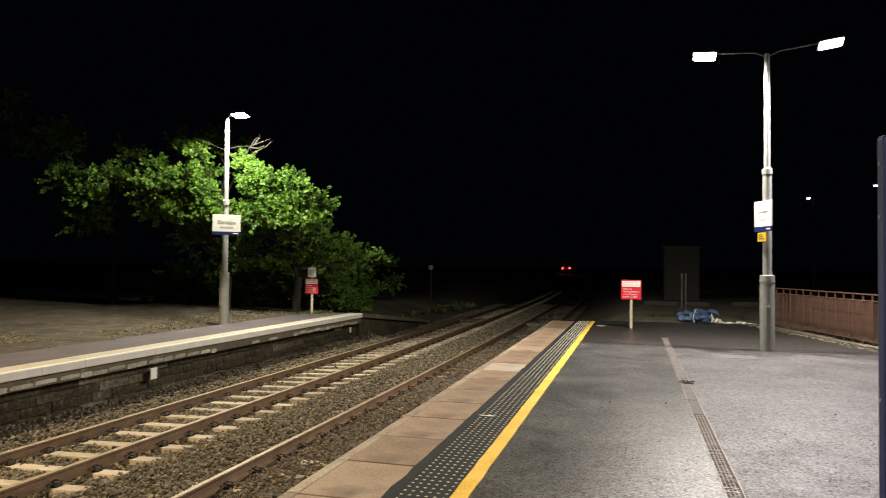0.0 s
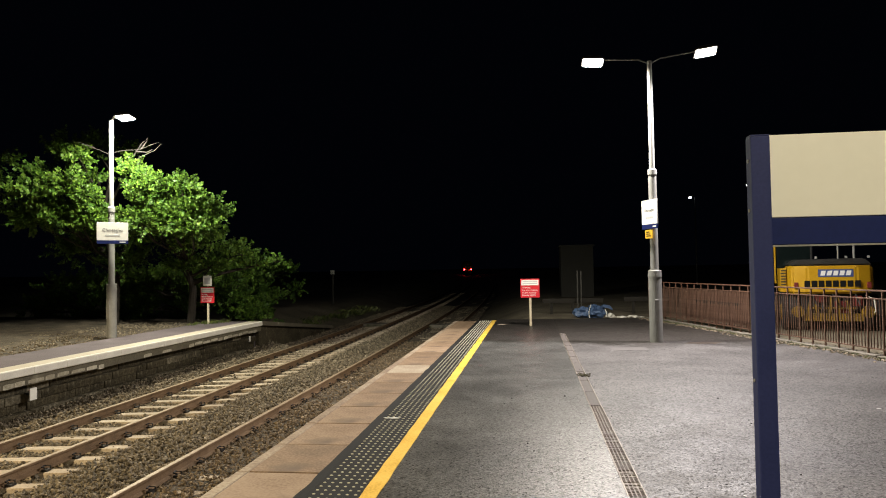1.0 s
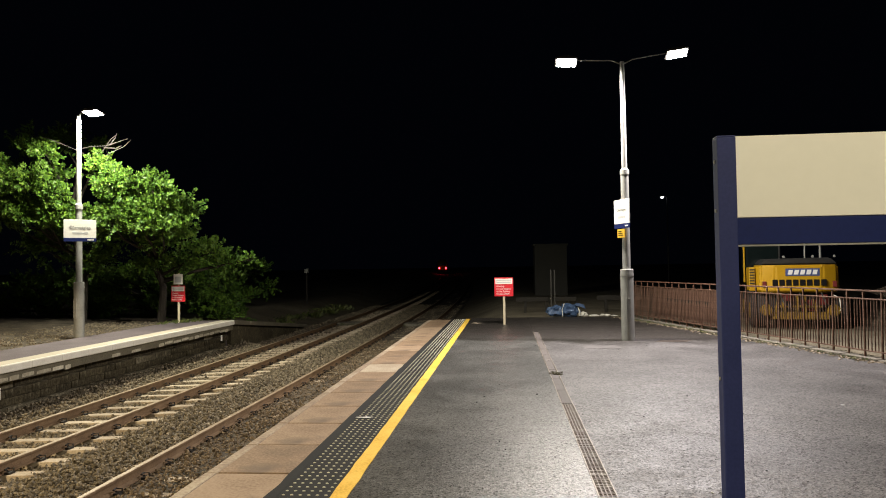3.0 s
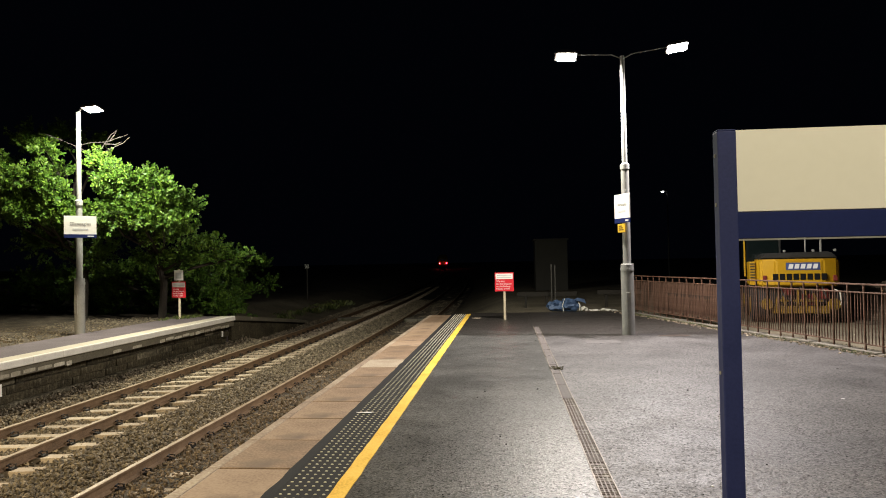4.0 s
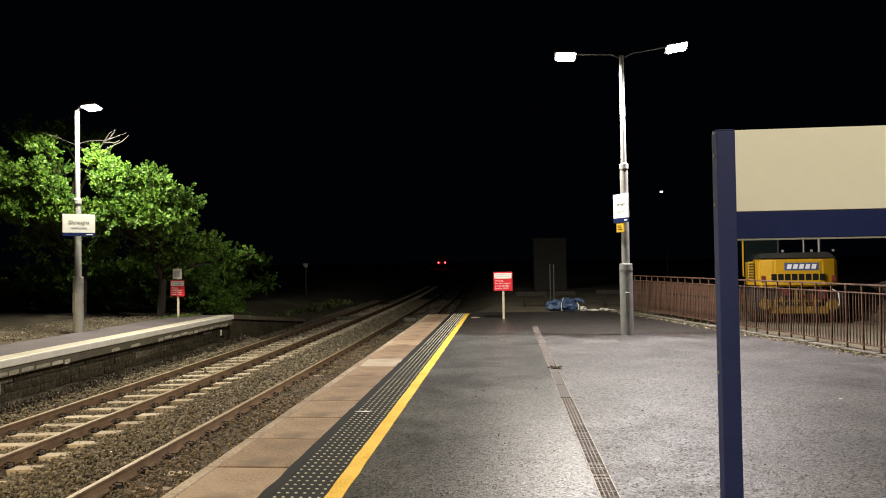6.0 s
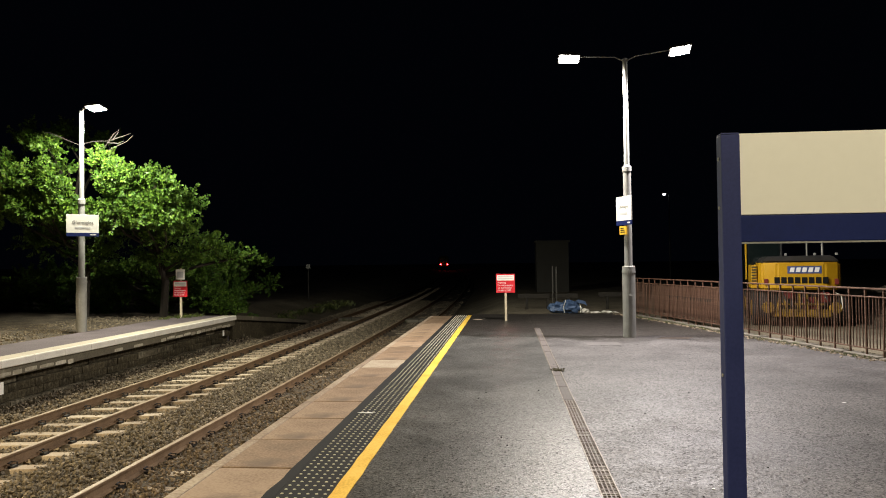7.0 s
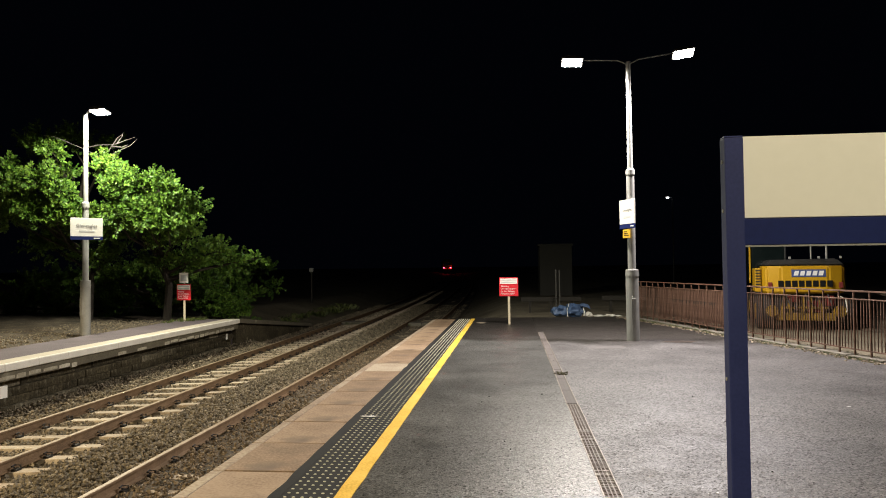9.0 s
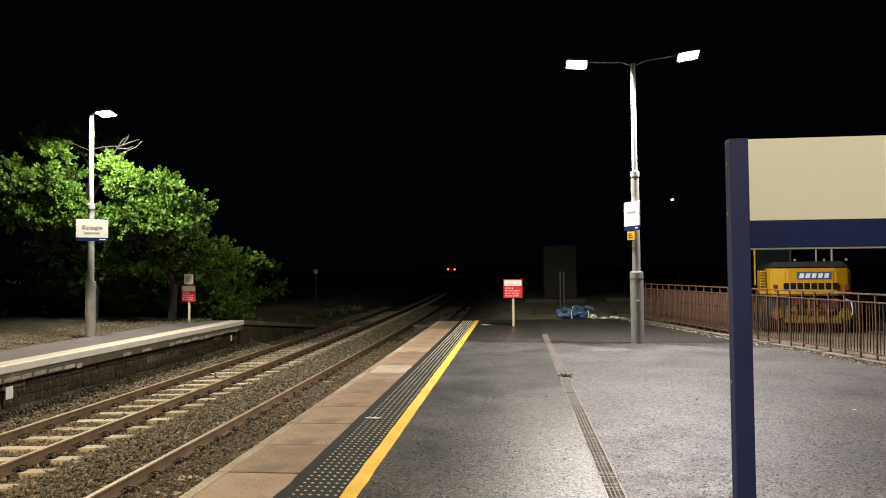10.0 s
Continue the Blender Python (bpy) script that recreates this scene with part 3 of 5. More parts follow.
track(RAILS[0], RAILS[1], "near railway track of rusty rails on ballasted concrete sleepers")
track(RAILS[3], RAILS[2], "far railway track of rusty rails on pale concrete sleepers")


ICO = [(a, b * 0.53, 0) for a in (-0.85, 0.85) for b in (-1, 1)] + [(0, a, b * 0.53) for a in (-0.85, 0.85) for b in (-1, 1)] + [(b * 0.53, 0, a) for a in (-0.85, 0.85) for b in (-1, 1)]


def hull_faces(points):
    bm = B()
    for p in points:
        bm.verts.new(p)
    bm.verts.index_update()
    bmesh.ops.convex_hull(bm, input=bm.verts)
    bmesh.ops.recalc_face_normals(bm, faces=bm.faces)
    out = [tuple(v.index for v in f.verts) for f in bm.faces]
    bm.free()
    return np.array(out)


def loose_stones(name, bands, size, height, keep, mat, label, seed):
    """Angular stones strewn over bands of (x0, x1, y0, y1, stones a square metre)."""
    rng = np.random.default_rng(seed)
    base, tris = np.array(ICO, float), hull_faces(ICO)
    p = np.vstack([np.column_stack([rng.uniform(x0, x1, int((y1 - y0) * (x1 - x0) * per)), rng.uniform(y0, y1, int((y1 - y0) * (x1 - x0) * per))]) for x0, x1, y0, y1, per in bands])
    p = p[keep(p[:, 0], p[:, 1], rng)]
    x, y = p.T
    n = len(x)
    s = rng.uniform(size[0], size[1], n) * (1.0 + np.clip(y - 8, 0, 40) * 0.015)
    z = height(x, y) + rng.uniform(-0.012, 0.02, n) + 0.028 * (rng.random(n) < 0.4)
    v = base[None] * s[:, None, None] * rng.uniform(0.6, 1.35, (n, 1, 3)) * rng.uniform(0.42, 1.25, (n, 12, 1))
    q = rng.normal(size=(n, 4))
    q /= np.linalg.norm(q, axis=1)[:, None]
    w, a, b, c = q.T
    R = np.stack([1 - 2 * (b * b + c * c), 2 * (a * b - c * w), 2 * (a * c + b * w), 2 * (a * b + c * w), 1 - 2 * (a * a + c * c), 2 * (b * c - a * w), 2 * (a * c - b * w), 2 * (b * c + a * w), 1 - 2 * (a * a + b * b)], 1).reshape(n, 3, 3)
    v = np.einsum("nij,nkj->nki", R, v)
    cx = np.where(y > 22, -((y - 22) ** 2) / 2700, 0)
    v += np.stack([x + cx, y, z], 1)[:, None]
    f = (tris[None] + 12 * np.arange(n)[:, None, None]).reshape(-1, 3)
    me = bpy.data.meshes.new(name)
    me.from_pydata(v.reshape(-1, 3).tolist(), [], f.tolist())
    me.materials.append(mat)
    return tagged(new(name, me), label, "ballast", kind="stuff")


def ballast_height(x, y):
    """Heaped between the tracks, banked up against the far platform's face."""
    z = np.full(len(x), -0.972)
    z += np.where((x < -4.6) & (x > -6.2), 0.085 * np.sin((x + 6.2) / 1.6 * np.pi), 0.0)
    z += np.where(x < -8.0, 0.05 + np.clip((-8.0 - x) / 0.85, 0, 1) * 0.20 * (y < 24), 0.0)
    return np.where((x < -6.47) & (x > -7.77), z - 0.004, z)


def ballast_keep(x, y, rng):
    """The sleepers of the far track lie nearly clear of stones."""
    on = np.abs(((y - 5.2 + 0.325) % 0.65) - 0.325) < 0.105
    mid, ends = (x < -6.47) & (x > -7.77), (x > -6.34) & (x < -5.95)
    ok = ~(on & mid & (rng.random(len(x)) < 0.93)) & ~(on & ends & (rng.random(len(x)) < 0.75))
    for r in RAILS:
        ok &= np.abs(x - r) > 0.065
    return ok


loose_stones("ballast_stones", [(-8.9, -4.4, 6, 12, 620), (-8.9, -4.4, 12, 18, 430), (-8.9, -3.0, 18, 26, 210), (-8.95, -2.5, 26, 50, 100)], (0.016, 0.034), ballast_height, ballast_keep, M_STONE, "loose grey-brown angular crushed stones between the rails", 4)
loose_stones("cess_stones", [(-4.4, -2.42, 6, 14, 460), (-4.4, -2.42, 14, 26, 240)], (0.012, 0.031), lambda x, y: np.where(x < -3.12, -0.935, -0.915), lambda x, y, rng: (np.abs(x + 3.05) > 0.065) & (np.abs(x + 4.5) > 0.065), M_CESS, "brown earthy grit and small stones beside the near rail", 6)
bank = B()
rows = [[bank.verts.new((x, y, -0.98 + max(0.0, (-8.0 - x) / 0.85) * 0.21)) for x in (-8.0, -8.3, -8.6, -8.9)] for y in (-10, 0, 8, 16, 22.7, 24.5)]
for p, q in zip(rows, rows[1:]):
    for i in range(3):
        bank.faces.new((p[i], p[i + 1], q[i + 1], q[i]))
whole("ballast_bank", bank, M_BALLASTBED, "dirty ballast banked against the far platform face", "track bed", kind="structure")

# ---- lamp columns ----
def column_base(ob, sleeve, collar, top, r):
    part("base_sleeve", tube(B(), [(0, 0, 0), (0, 0, sleeve - 0.02), (0, 0, sleeve)], [r[0], r[0], r[0] * 0.93], 28), M_GALV, ob)
    part("sleeve_ring", tube(B(), [(0, 0, sleeve - 0.16), (0, 0, sleeve - 0.11)], r[0] + 0.008, 28), M_GALV, ob)
    part("lower_pole", tube(B(), [(0, 0, sleeve), (0, 0, collar)], [r[1], r[1]], 28), M_GALV, ob)
    part("collar", tube(B(), [(0, 0, collar - 0.05), (0, 0, collar + 0.06), (0, 0, collar + 0.1)], [r[1] + 0.014, r[1] + 0.014, r[2]], 28), M_GALV, ob)
    part("upper_pole", tube(B(), [(0, 0, collar), (0, 0, top)], [r[2], r[2] * 0.86], 28), M_GALV, ob)
    part("access_door", box(B(), -0.05, 0.05, -r[0] - 0.012, -r[0] + 0.02, 0.5, 1.0, 0.006), M_GALV, ob)


def lantern(ob, x, z, face=0.0, lean=0.0):
    """A flat LED head at (x, 0, z) of its column; face turns the panel towards the viewer's side, lean tips it sideways."""
    bm = prism(B(), [(-0.27, -0.02), (-0.24, 0.04), (-0.05, 0.07), (0.16, 0.06), (0.26, 0.0), (0.26, -0.03), (-0.27, -0.03)], "y", -0.155, 0.155, 0.01)
    h = part("lantern", bm, M_LANTERN, ob, "flat grey LED lantern head")
    h.location, h.rotation_euler = (x, 0, z), (radians(face), radians(lean), 0)
    part("led_panel", prism(B(), [(-0.235, -0.031), (-0.21, -0.06), (0.21, -0.06), (0.235, -0.031)], "y", -0.13, 0.13, 0.012), M_LED, h, "glowing white LED panel")


def double_column(x, y):
    ob = thing("platform_lamp", "tall galvanised lamp column with two glowing lantern heads", "lamp post", x, y, 0, group="platform lamp columns")
    column_base(ob, 1.68, 3.97, 6.62, (0.15, 0.092, 0.064))
    part("bracket_arm", tube(B(), [(0, 0, 6.55), (-0.25, 0, 6.66), (-1.10, 0, 6.70)], 0.016, 8), M_GALV, ob)
    part("bracket_arm", tube(B(), [(0, 0, 6.55), (0.25, 0, 6.67), (1.10, 0, 6.79)], 0.016, 8), M_GALV, ob)
    lantern(ob, -1.31, 6.68, -24, 3)
    lantern(ob, 1.28, 6.78, -24, -8)
    return ob


def single_column(x, y):
    ob = thing("platform_lamp", "galvanised lamp column with one glowing lantern head", "lamp post", x, y, 0.14, group="platform lamp columns")
    column_base(ob, 1.42, 3.36, 5.74, (0.125, 0.08, 0.064))
    part("bracket_arm", tube(B(), [(0, 0, 5.70), (0.07, 0, 5.80), (0.25, 0, 5.82)], 0.026, 8), M_GALV, ob)
    lantern(ob, 0.50, 5.80, -16)
    return ob


lamp_r = double_column(*LAMP_R)
lamp_l = single_column(*LAMP_L)
lamp_l.rotation_euler.z = radians(-14)
copy_thing(lamp_r, pose(3.19, -2.5, 0))
copy_thing(lamp_l, pose(-10.63, 3.2, 0.14, 0, 0, -14))


# ---- station name signs ----
def name_sign(x, y, z, rz, w, h):
    ob = thing("station_name_sign", "white station name sign with navy strip fixed to a lamp column", "sign", x, y, z, rz, group="small name signs")
    part("panel", box(B(), -w / 2, w / 2, -0.012, 0.012, h * 0.16, h, 0.003), M_SIGNWHITE, ob)
    part("navy_strip", box(B(), -w / 2, w / 2, -0.013, 0.012, 0, h * 0.16, 0.003), M_NAVY, ob, "navy blue strip")
    part("mounting_bracket", box(B(), -0.1, 0.1, 0.012, 0.06, h * 0.3, h * 0.8), M_GALV, ob)
    writing("lettering", "Gleneagles", w * 0.15, ob, pose(0, -0.014, h * 0.64, 90, 0, 0), M_INKMID)
    part("small_writing", box(B(), -w * 0.24, w * 0.24, -0.0145, -0.012, h * 0.36, h * 0.43), M_INKPALE, ob, "line of pale grey writing")
    part("strip_writing", box(B(), w * 0.22, w * 0.42, -0.0155, -0.013, h * 0.055, h * 0.10), M_SIGNWHITE, ob)
    return ob


name_sign(-10.47, 17.07, 2.60, 42, 0.75, 0.56)
name_sign(3.11, 16.86, 2.64, -66, 0.62, 0.68)
ob = thing("yellow_notice", "small yellow notice plate on the lamp column", "notice", 3.09, 16.90, 2.42, -62)
part("plate", box(B(), -0.13, 0.13, -0.01, 0.01, 0, 0.2, 0.003), M_YELLOWSIGN, ob)
for i in range(3):
    part("writing_bar", box(B(), -0.09, 0.09 - 0.03 * i, -0.013, -0.0095, 0.05 + i * 0.045, 0.068 + i * 0.045), M_INK, ob)

# large running-in board beside the camera
board = thing("running_in_board", "large white station name board with navy strip on navy posts", "sign", 1.50, 3.95, 0)
for dx in (0, 2.15):
    part("post", box(B(), -0.041 + dx, 0.053 + dx, -0.05, 0.03, 0, 2.42, 0.007), M_NAVYPOST, board, "square navy blue post")
    part("post_cap", box(B(), -0.039 + dx, 0.051 + dx, -0.048, 0.028, 2.42, 2.428, 0.003), M_NAVYPOST, board)
part("panel", box(B(), 0.054, 2.096, -0.034, 0.012, 2.012, 2.425, 0.003), M_BOARD, board, "plain cream-white panel")
part("navy_strip", box(B(), 0.054, 2.096, -0.034, 0.012, 1.876, 2.008, 0.003), M_NAVY, board, "navy blue strip")
part("edge_trim", box(B(), 0.054, 2.096, -0.036, 0.014, 1.866, 1.874), M_GALV, board, "bright metal lower edge")
writing("lettering", "Gleneagles", 0.25, board, pose(0.775, -0.036, 2.235, 90, 0, 0), M_INK, "LEFT")
for z in (1.2, 2.05, 2.3):
    part("bolt", tube(B(), [(-0.038, -0.01, z), (-0.046, -0.01, z)], 0.01, 6), M_GALV, board)


# ---- warning signs ----
def warning(x, y, z, rz, top, w, extra=False):
    ob = thing("warning_sign", "red and white trespass warning sign on a thin cream post", "sign", x, y, z, rz, group="warning signs")
    part("post", tube(B(), [(0, 0.03, 0), (0, 0.03, top - 0.05)], 0.038, 10), M_CREAMPOST, ob, "cream painted post")
    h = w * 1.0
    part("red_panel", box(B(), -w / 2, w / 2, -0.012, 0.0, top - h, top - h * 0.38, 0.002), M_RED, ob)
    part("red_border", box(B(), -w / 2, w / 2, -0.012, 0.0, top - h * 0.378, top, 0.002), M_RED, ob)
    part("white_panel", box(B(), -w * 0.455, w * 0.455, -0.016, -0.011, top - h * 0.35, top - h * 0.06), M_SIGNWHITE, ob)
    for i in range(2):
        part("writing_bar", box(B(), -w * 0.38, w * 0.38, -0.018, -0.0155, top - h * (0.17 + 0.11 * i), top - h * (0.13 + 0.11 * i)), M_INKPALE, ob)
    for i, line in enumerate(("Warning", "Do not trespass", "on the Railway", "Penalty \u00a31000")):
        writing("lettering", line, w * 0.125, ob, pose(-w * 0.42, -0.0135, top - h * (0.47 + 0.135 * i), 90, 0, 0), M_WHITE, "LEFT")
    if extra:
        part("upper_plate", box(B(), -w * 0.32, w * 0.32, -0.012, 0, top + 0.04, top + 0.37, 0.003), M_SIGNWHITE, ob)
        part("upper_symbol", box(B(), -w * 0.21, w * 0.21, -0.016, -0.011, top + 0.10, top + 0.29), M_INKPALE, ob)
        part("post_extension", tube(B(), [(0, 0.03, top - 0.05), (0, 0.03, top + 0.4)], 0.025, 8), M_CREAMPOST, ob)
    return ob


warning(0.29, 21.75, 0, -3, 1.45, 0.58)
warning(-10.19, 21.8, 0.10, -10, 1.24, 0.52, True)

ob = thing("crossing_slabs", "pale concrete slabs laid between the rails", "slab", 0, 0, 0)
for x0, x1, y0 in ((-4.42, -3.78, 32.3), (-3.76, -3.13, 32.35), (-7.80, -7.16, 33.2), (-7.14, -6.52, 33.2)):
    part("slab", box(B(), x0 + curve_x(y0), x1 + curve_x(y0), y0, y0 + 0.75, -0.95, -0.80, 0.012), M_CONCRETE, ob)

# slim marker post past the far platform
ob = thing("marker_post", "slim grey trackside post with a small plate", "post", -11.6, 41.0, -0.35)
part("post", tube(B(), [(0, 0, -0.3), (0, 0, 2.1)], 0.045, 8), M_CABIN, ob)
part("plate", box(B(), -0.13, 0.13, -0.06, -0.045, 1.95, 2.2, 0.004), M_GALV, ob)

# white distance plate on the far platform face
ob = thing("face_plate", "small white plate on a bracket at the platform face", "plate", -8.72, 11.93, -0.47)
part("plate", box(B(), -0.01, 0.01, -0.09, 0.09, 0, 0.22, 0.003), M_SIGNWHITE, ob)
part("bracket", box(B(), -0.14, -0.01, -0.02, 0.10, 0.09, 0.13), M_BLACK, ob)


ob = thing("face_plate", "small white tag on the stone platform face", "plate", -8.80, 21.9, -0.46)
part("plate", box(B(), -0.01, 0.01, -0.05, 0.05, 0, 0.18, 0.003), M_SIGNWHITE, ob)
part("bracket", box(B(), -0.07, -0.01, -0.02, 0.02, 0.06, 0.10), M_BLACK, ob)


# ---- railing ----
def railing():
    a, b = Vector((4.28, 24.6, 0)), Vector((8.5, 6.9, 0))
    d = b - a
    L = d.length
    ang = math.degrees(math.atan2(d.y, d.x))
    ob = thing("railing", "rusty red-brown metal railing with closely spaced upright bars", "fence", a.x, a.y, 0, ang)
    for z, r in ((1.24, 0.022), (1.09, 0.017), (0.15, 0.017)):
        part("rail_bar", box(B(), 0, L, -r, r, z - r * 0.7, z + r * 0.7, 0.005), M_FENCE, ob)
    me = mesh_of("upright_bar", tube(B(), [(0, 0, 0.15), (0, 0, 1.09)], 0.0105, 6), M_FENCE)
    mp = mesh_of("post", box(B(), -0.014, 0.014, -0.016, 0.016, 0, 1.24, 0.004), M_FENCE)
    n = int(L / 0.083)
    for i in range(n):
        p = part("post" if i % 5 == 0 else "upright_bar", mp if i % 5 == 0 else me, None, ob)
        p.location.x = 0.05 + i * 0.083
        p.rotation_euler = (random.uniform(-0.008, 0.008), random.uniform(-0.012, 0.012), 0)
    kerb = B()
    for i in range(int(L / 0.9)):
        box(kerb, i * 0.9 + 0.01, i * 0.9 + 0.885, -0.14, 0.12 + random.uniform(-0.01, 0.01), -0.02, 0.045 + random.uniform(-0.012, 0.012), 0.012)
    k = whole("kerb", kerb, M_CONCRETE, "low crumbling concrete kerb under the railing", "kerb", kind="structure")
    k.matrix_world = ob.matrix_world.copy()
    # litter and moss along the kerb
    rng = np.random.default_rng(9)
    vs, fs = [], []
    for i in range(1300):
        u, w = rng.uniform(0, L), -abs(rng.normal(0.0, 0.13)) - 0.12
        if rng.random() < 0.3:
            w = rng.uniform(0.1, 0.4)
        s = rng.uniform(0.012, 0.04)
        t = rng.uniform(0, 6.28)
        k0 = len(vs)
        for q in range(4):
            vs.append((u + s * math.cos(t + q * 1.57), w + s * 0.7 * math.sin(t + q * 1.57), 0.006 + rng.uniform(0, 0.03)))
        fs.append((k0, k0 + 1, k0 + 2, k0 + 3))
    m2 = bpy.data.meshes.new("leaf_litter")
    m2.from_pydata(vs, [], fs)
    m2.materials.append(M_DEBRIS)
    lit = tagged(new("leaf_litter", m2), "dry leaves and moss gathered along the kerb", "leaf litter", kind="stuff")
    lit.matrix_world = ob.matrix_world.copy()
    return ob


railing()
ob = thing("rusty_panel", "rust-brown steel panel standing behind the railing", "panel", 4.95, 23.6, 0.0, -76.6)
part("sheet", box(B(), 0, 3.9, 0.28, 0.31, 0.12, 1.02, 0.005), M_FENCE, ob)
part("cross_bar", box(B(), 0.8, 3.6, 0.25, 0.278, 0.62, 0.70, 0.005), M_TIMBER, ob)
for i in range(5):
    part("post", box(B(), 0.1 + i * 0.9, 0.16 + i * 0.9, 0.315, 0.37, 0, 1.02, 0.005), M_FENCE, ob)


# ---- road-rail excavator behind the railing ----
def excavator():
    ob = thing("excavator", "yellow wheeled excavator seen from behind, parked past the railing", "excavator", 8.66, 21.0, -0.12, -14)
    W = 1.08
    out = [(-W, 0.0), (-W + 0.10, -0.32), (-0.6, -0.46), (0.6, -0.46), (W - 0.10, -0.32), (W, 0.0), (W, 1.0), (-W, 1.0)]
    cw = part("counterweight", prism(B(), out, "z", 1.05, 1.82, 0.05), M_MACHINE, ob, "rounded yellow counterweight")
    for i in range(5):
        part("letter_block", prism(B(), [(-0.285 + i * 0.155, 1.55), (-0.175 + i * 0.155, 1.55), (-0.145 + i * 0.155, 1.68), (-0.255 + i * 0.155, 1.68)], "y", -0.475, -0.466), M_WHITE, cw)
    part("blue_patch", box(B(), -0.34, 0.52, -0.467, -0.455, 1.51, 1.72), M_BLUEPATCH, cw, "slate blue patch")
    for i in range(8):
        part("letter_block", box(B(), -0.68 + i * 0.175, -0.54 + i * 0.175, -0.467, -0.455, 1.235, 1.41, 0.012), M_INK, cw)
    for x in (-0.88, 0.90):
        part("rear_light", box(B(), x - 0.05, x + 0.05, -0.41, -0.33, 1.2, 1.36, 0.01), M_MACHRED, cw)
    part("engine_hood", prism(B(), [(-1.0, 1.82), (-0.85, 2.0), (0.85, 2.02), (1.05, 1.82)], "y", -0.1, 1.5, 0.04), M_BLACK, ob, "black engine hood")
    g = part("louvre_panel", box(B(), -1.25, -1.09, -0.05, 0.9, 1.08, 1.76, 0.02), M_MACHINE, ob)
    for i in range(7):
        part("slat", box(B(), -1.235, -1.10, -0.062, -0.045, 1.2 + i * 0.08, 1.235 + i * 0.08), M_BLACK, g)
    cab = part("cab", box(B(), -1.25, -0.25, 1.4, 3.0, 1.3, 3.1, 0.08), M_GLASSDARK, ob, "dark glazed cab")
    for x in (-1.27, -0.27):
        part("cab_pillar", box(B(), x - 0.025, x + 0.025, 1.36, 1.42, 1.3, 3.1, 0.008), M_MACHINE if x < -1 else M_BLACK, cab)
    part("exhaust", tube(B(), [(0.3, 0.5, 1.98), (0.3, 0.5, 2.5)], 0.022, 10), M_GALV, ob)
    part("exhaust", tube(B(), [(0.72, 0.6, 1.98), (0.72, 0.6, 2.4)], 0.03, 10), M_GALV, ob)
    for x in (-0.3, 0.45, 1.0):
        part("work_light", box(B(), x - 0.03, x + 0.03, 0.1, 0.2, 2.02, 2.09, 0.015), M_GALV, ob)
    part("undercarriage", box(B(), -0.75, 0.75, -0.2, 2.8, 0.55, 1.04, 0.04), M_BLACK, ob)
    bl = part("blade", prism(B(), [(-0.78, 0.32), (-0.70, 0.28), (0.70, 0.28), (0.78, 0.32), (0.72, 0.50), (-0.72, 0.50)], "y", -0.42, -0.30, 0.02), M_MACHSHADED, ob, "yellow rear frame with red panels")
    for x0, x1, z0, z1 in ((-0.42, -0.12, 0.80, 1.0), (0.05, 0.42, 0.52, 0.84), (0.50, 0.72, 0.70, 0.98)):
        part("red_plate", box(B(), x0, x1, -0.37, -0.33, z0, z1, 0.01), M_MACHRED, bl)
    for x, lean, top in ((-0.62, 0.10, 0.92), (-0.36, -0.06, 0.78), (-0.08, 0.05, 0.98), (0.16, -0.04, 0.98), (0.46, -0.12, 0.86)):
        part("frame_bar", prism(B(), [(x - 0.035, 0.45), (x + 0.035, 0.45), (x + lean + 0.035, top), (x + lean - 0.035, top)], "y", -0.44, -0.39, 0.008), M_MACHSHADED, bl)
    part("cross_member", box(B(), -0.60, 0.56, -0.435, -0.40, 0.62, 0.68, 0.01), M_MACHSHADED, bl)
    for x, z in ((-0.5, 0.75), (0.0, 0.8), (0.55, 0.72)):
        part("hose", tube(B(), [(x, -0.46, 1.04), (x + 0.1, -0.52, z), (x + 0.25, -0.48, z - 0.12), (x + 0.3, -0.42, 0.98)], 0.022, 6), M_BLACK, bl)
    part("cable_loop", tube(B(), [(0.80, -0.44, 1.0), (0.98, -0.50, 0.9), (1.02, -0.50, 0.6), (0.92, -0.46, 0.45)], 0.02, 6), M_LITTER, bl, "pale hanging cable")
    for x in (-0.85, 0.85):
        part("buffer", tube(B(), [(x, -0.50, 0.55), (x, -0.44, 0.55), (x, -0.3, 0.55)], [0.15, 0.17, 0.1], 16), M_MACHSHADED, bl)
    for x in (-0.98, 0.98):
        for y in (0.25, 2.6):
            s = 1 if x > 0 else -1
            wh = part("wheel", tube(B(), [(x - 0.24, y, 0.5), (x - 0.2, y, 0.5), (x + 0.2, y, 0.5), (x + 0.24, y, 0.5)], [0.42, 0.5, 0.5, 0.42], 24), M_TYRE, ob)
            part("rim", tube(B(), [(x + s * 0.2, y, 0.5), (x + s * 0.26, y, 0.5)], [0.26, 0.22], 16), M_MACHSHADED, wh)
    # boom folded forward over the far side
    part("boom", prism(B(), [(1.6, 1.3), (2.4, 1.9), (5.2, 1.7), (5.2, 1.4), (2.7, 1.5), (2.1, 1.2)], "x", 0.05, 0.45, 0.03), M_MACHINE, ob)
    return ob


excavator()

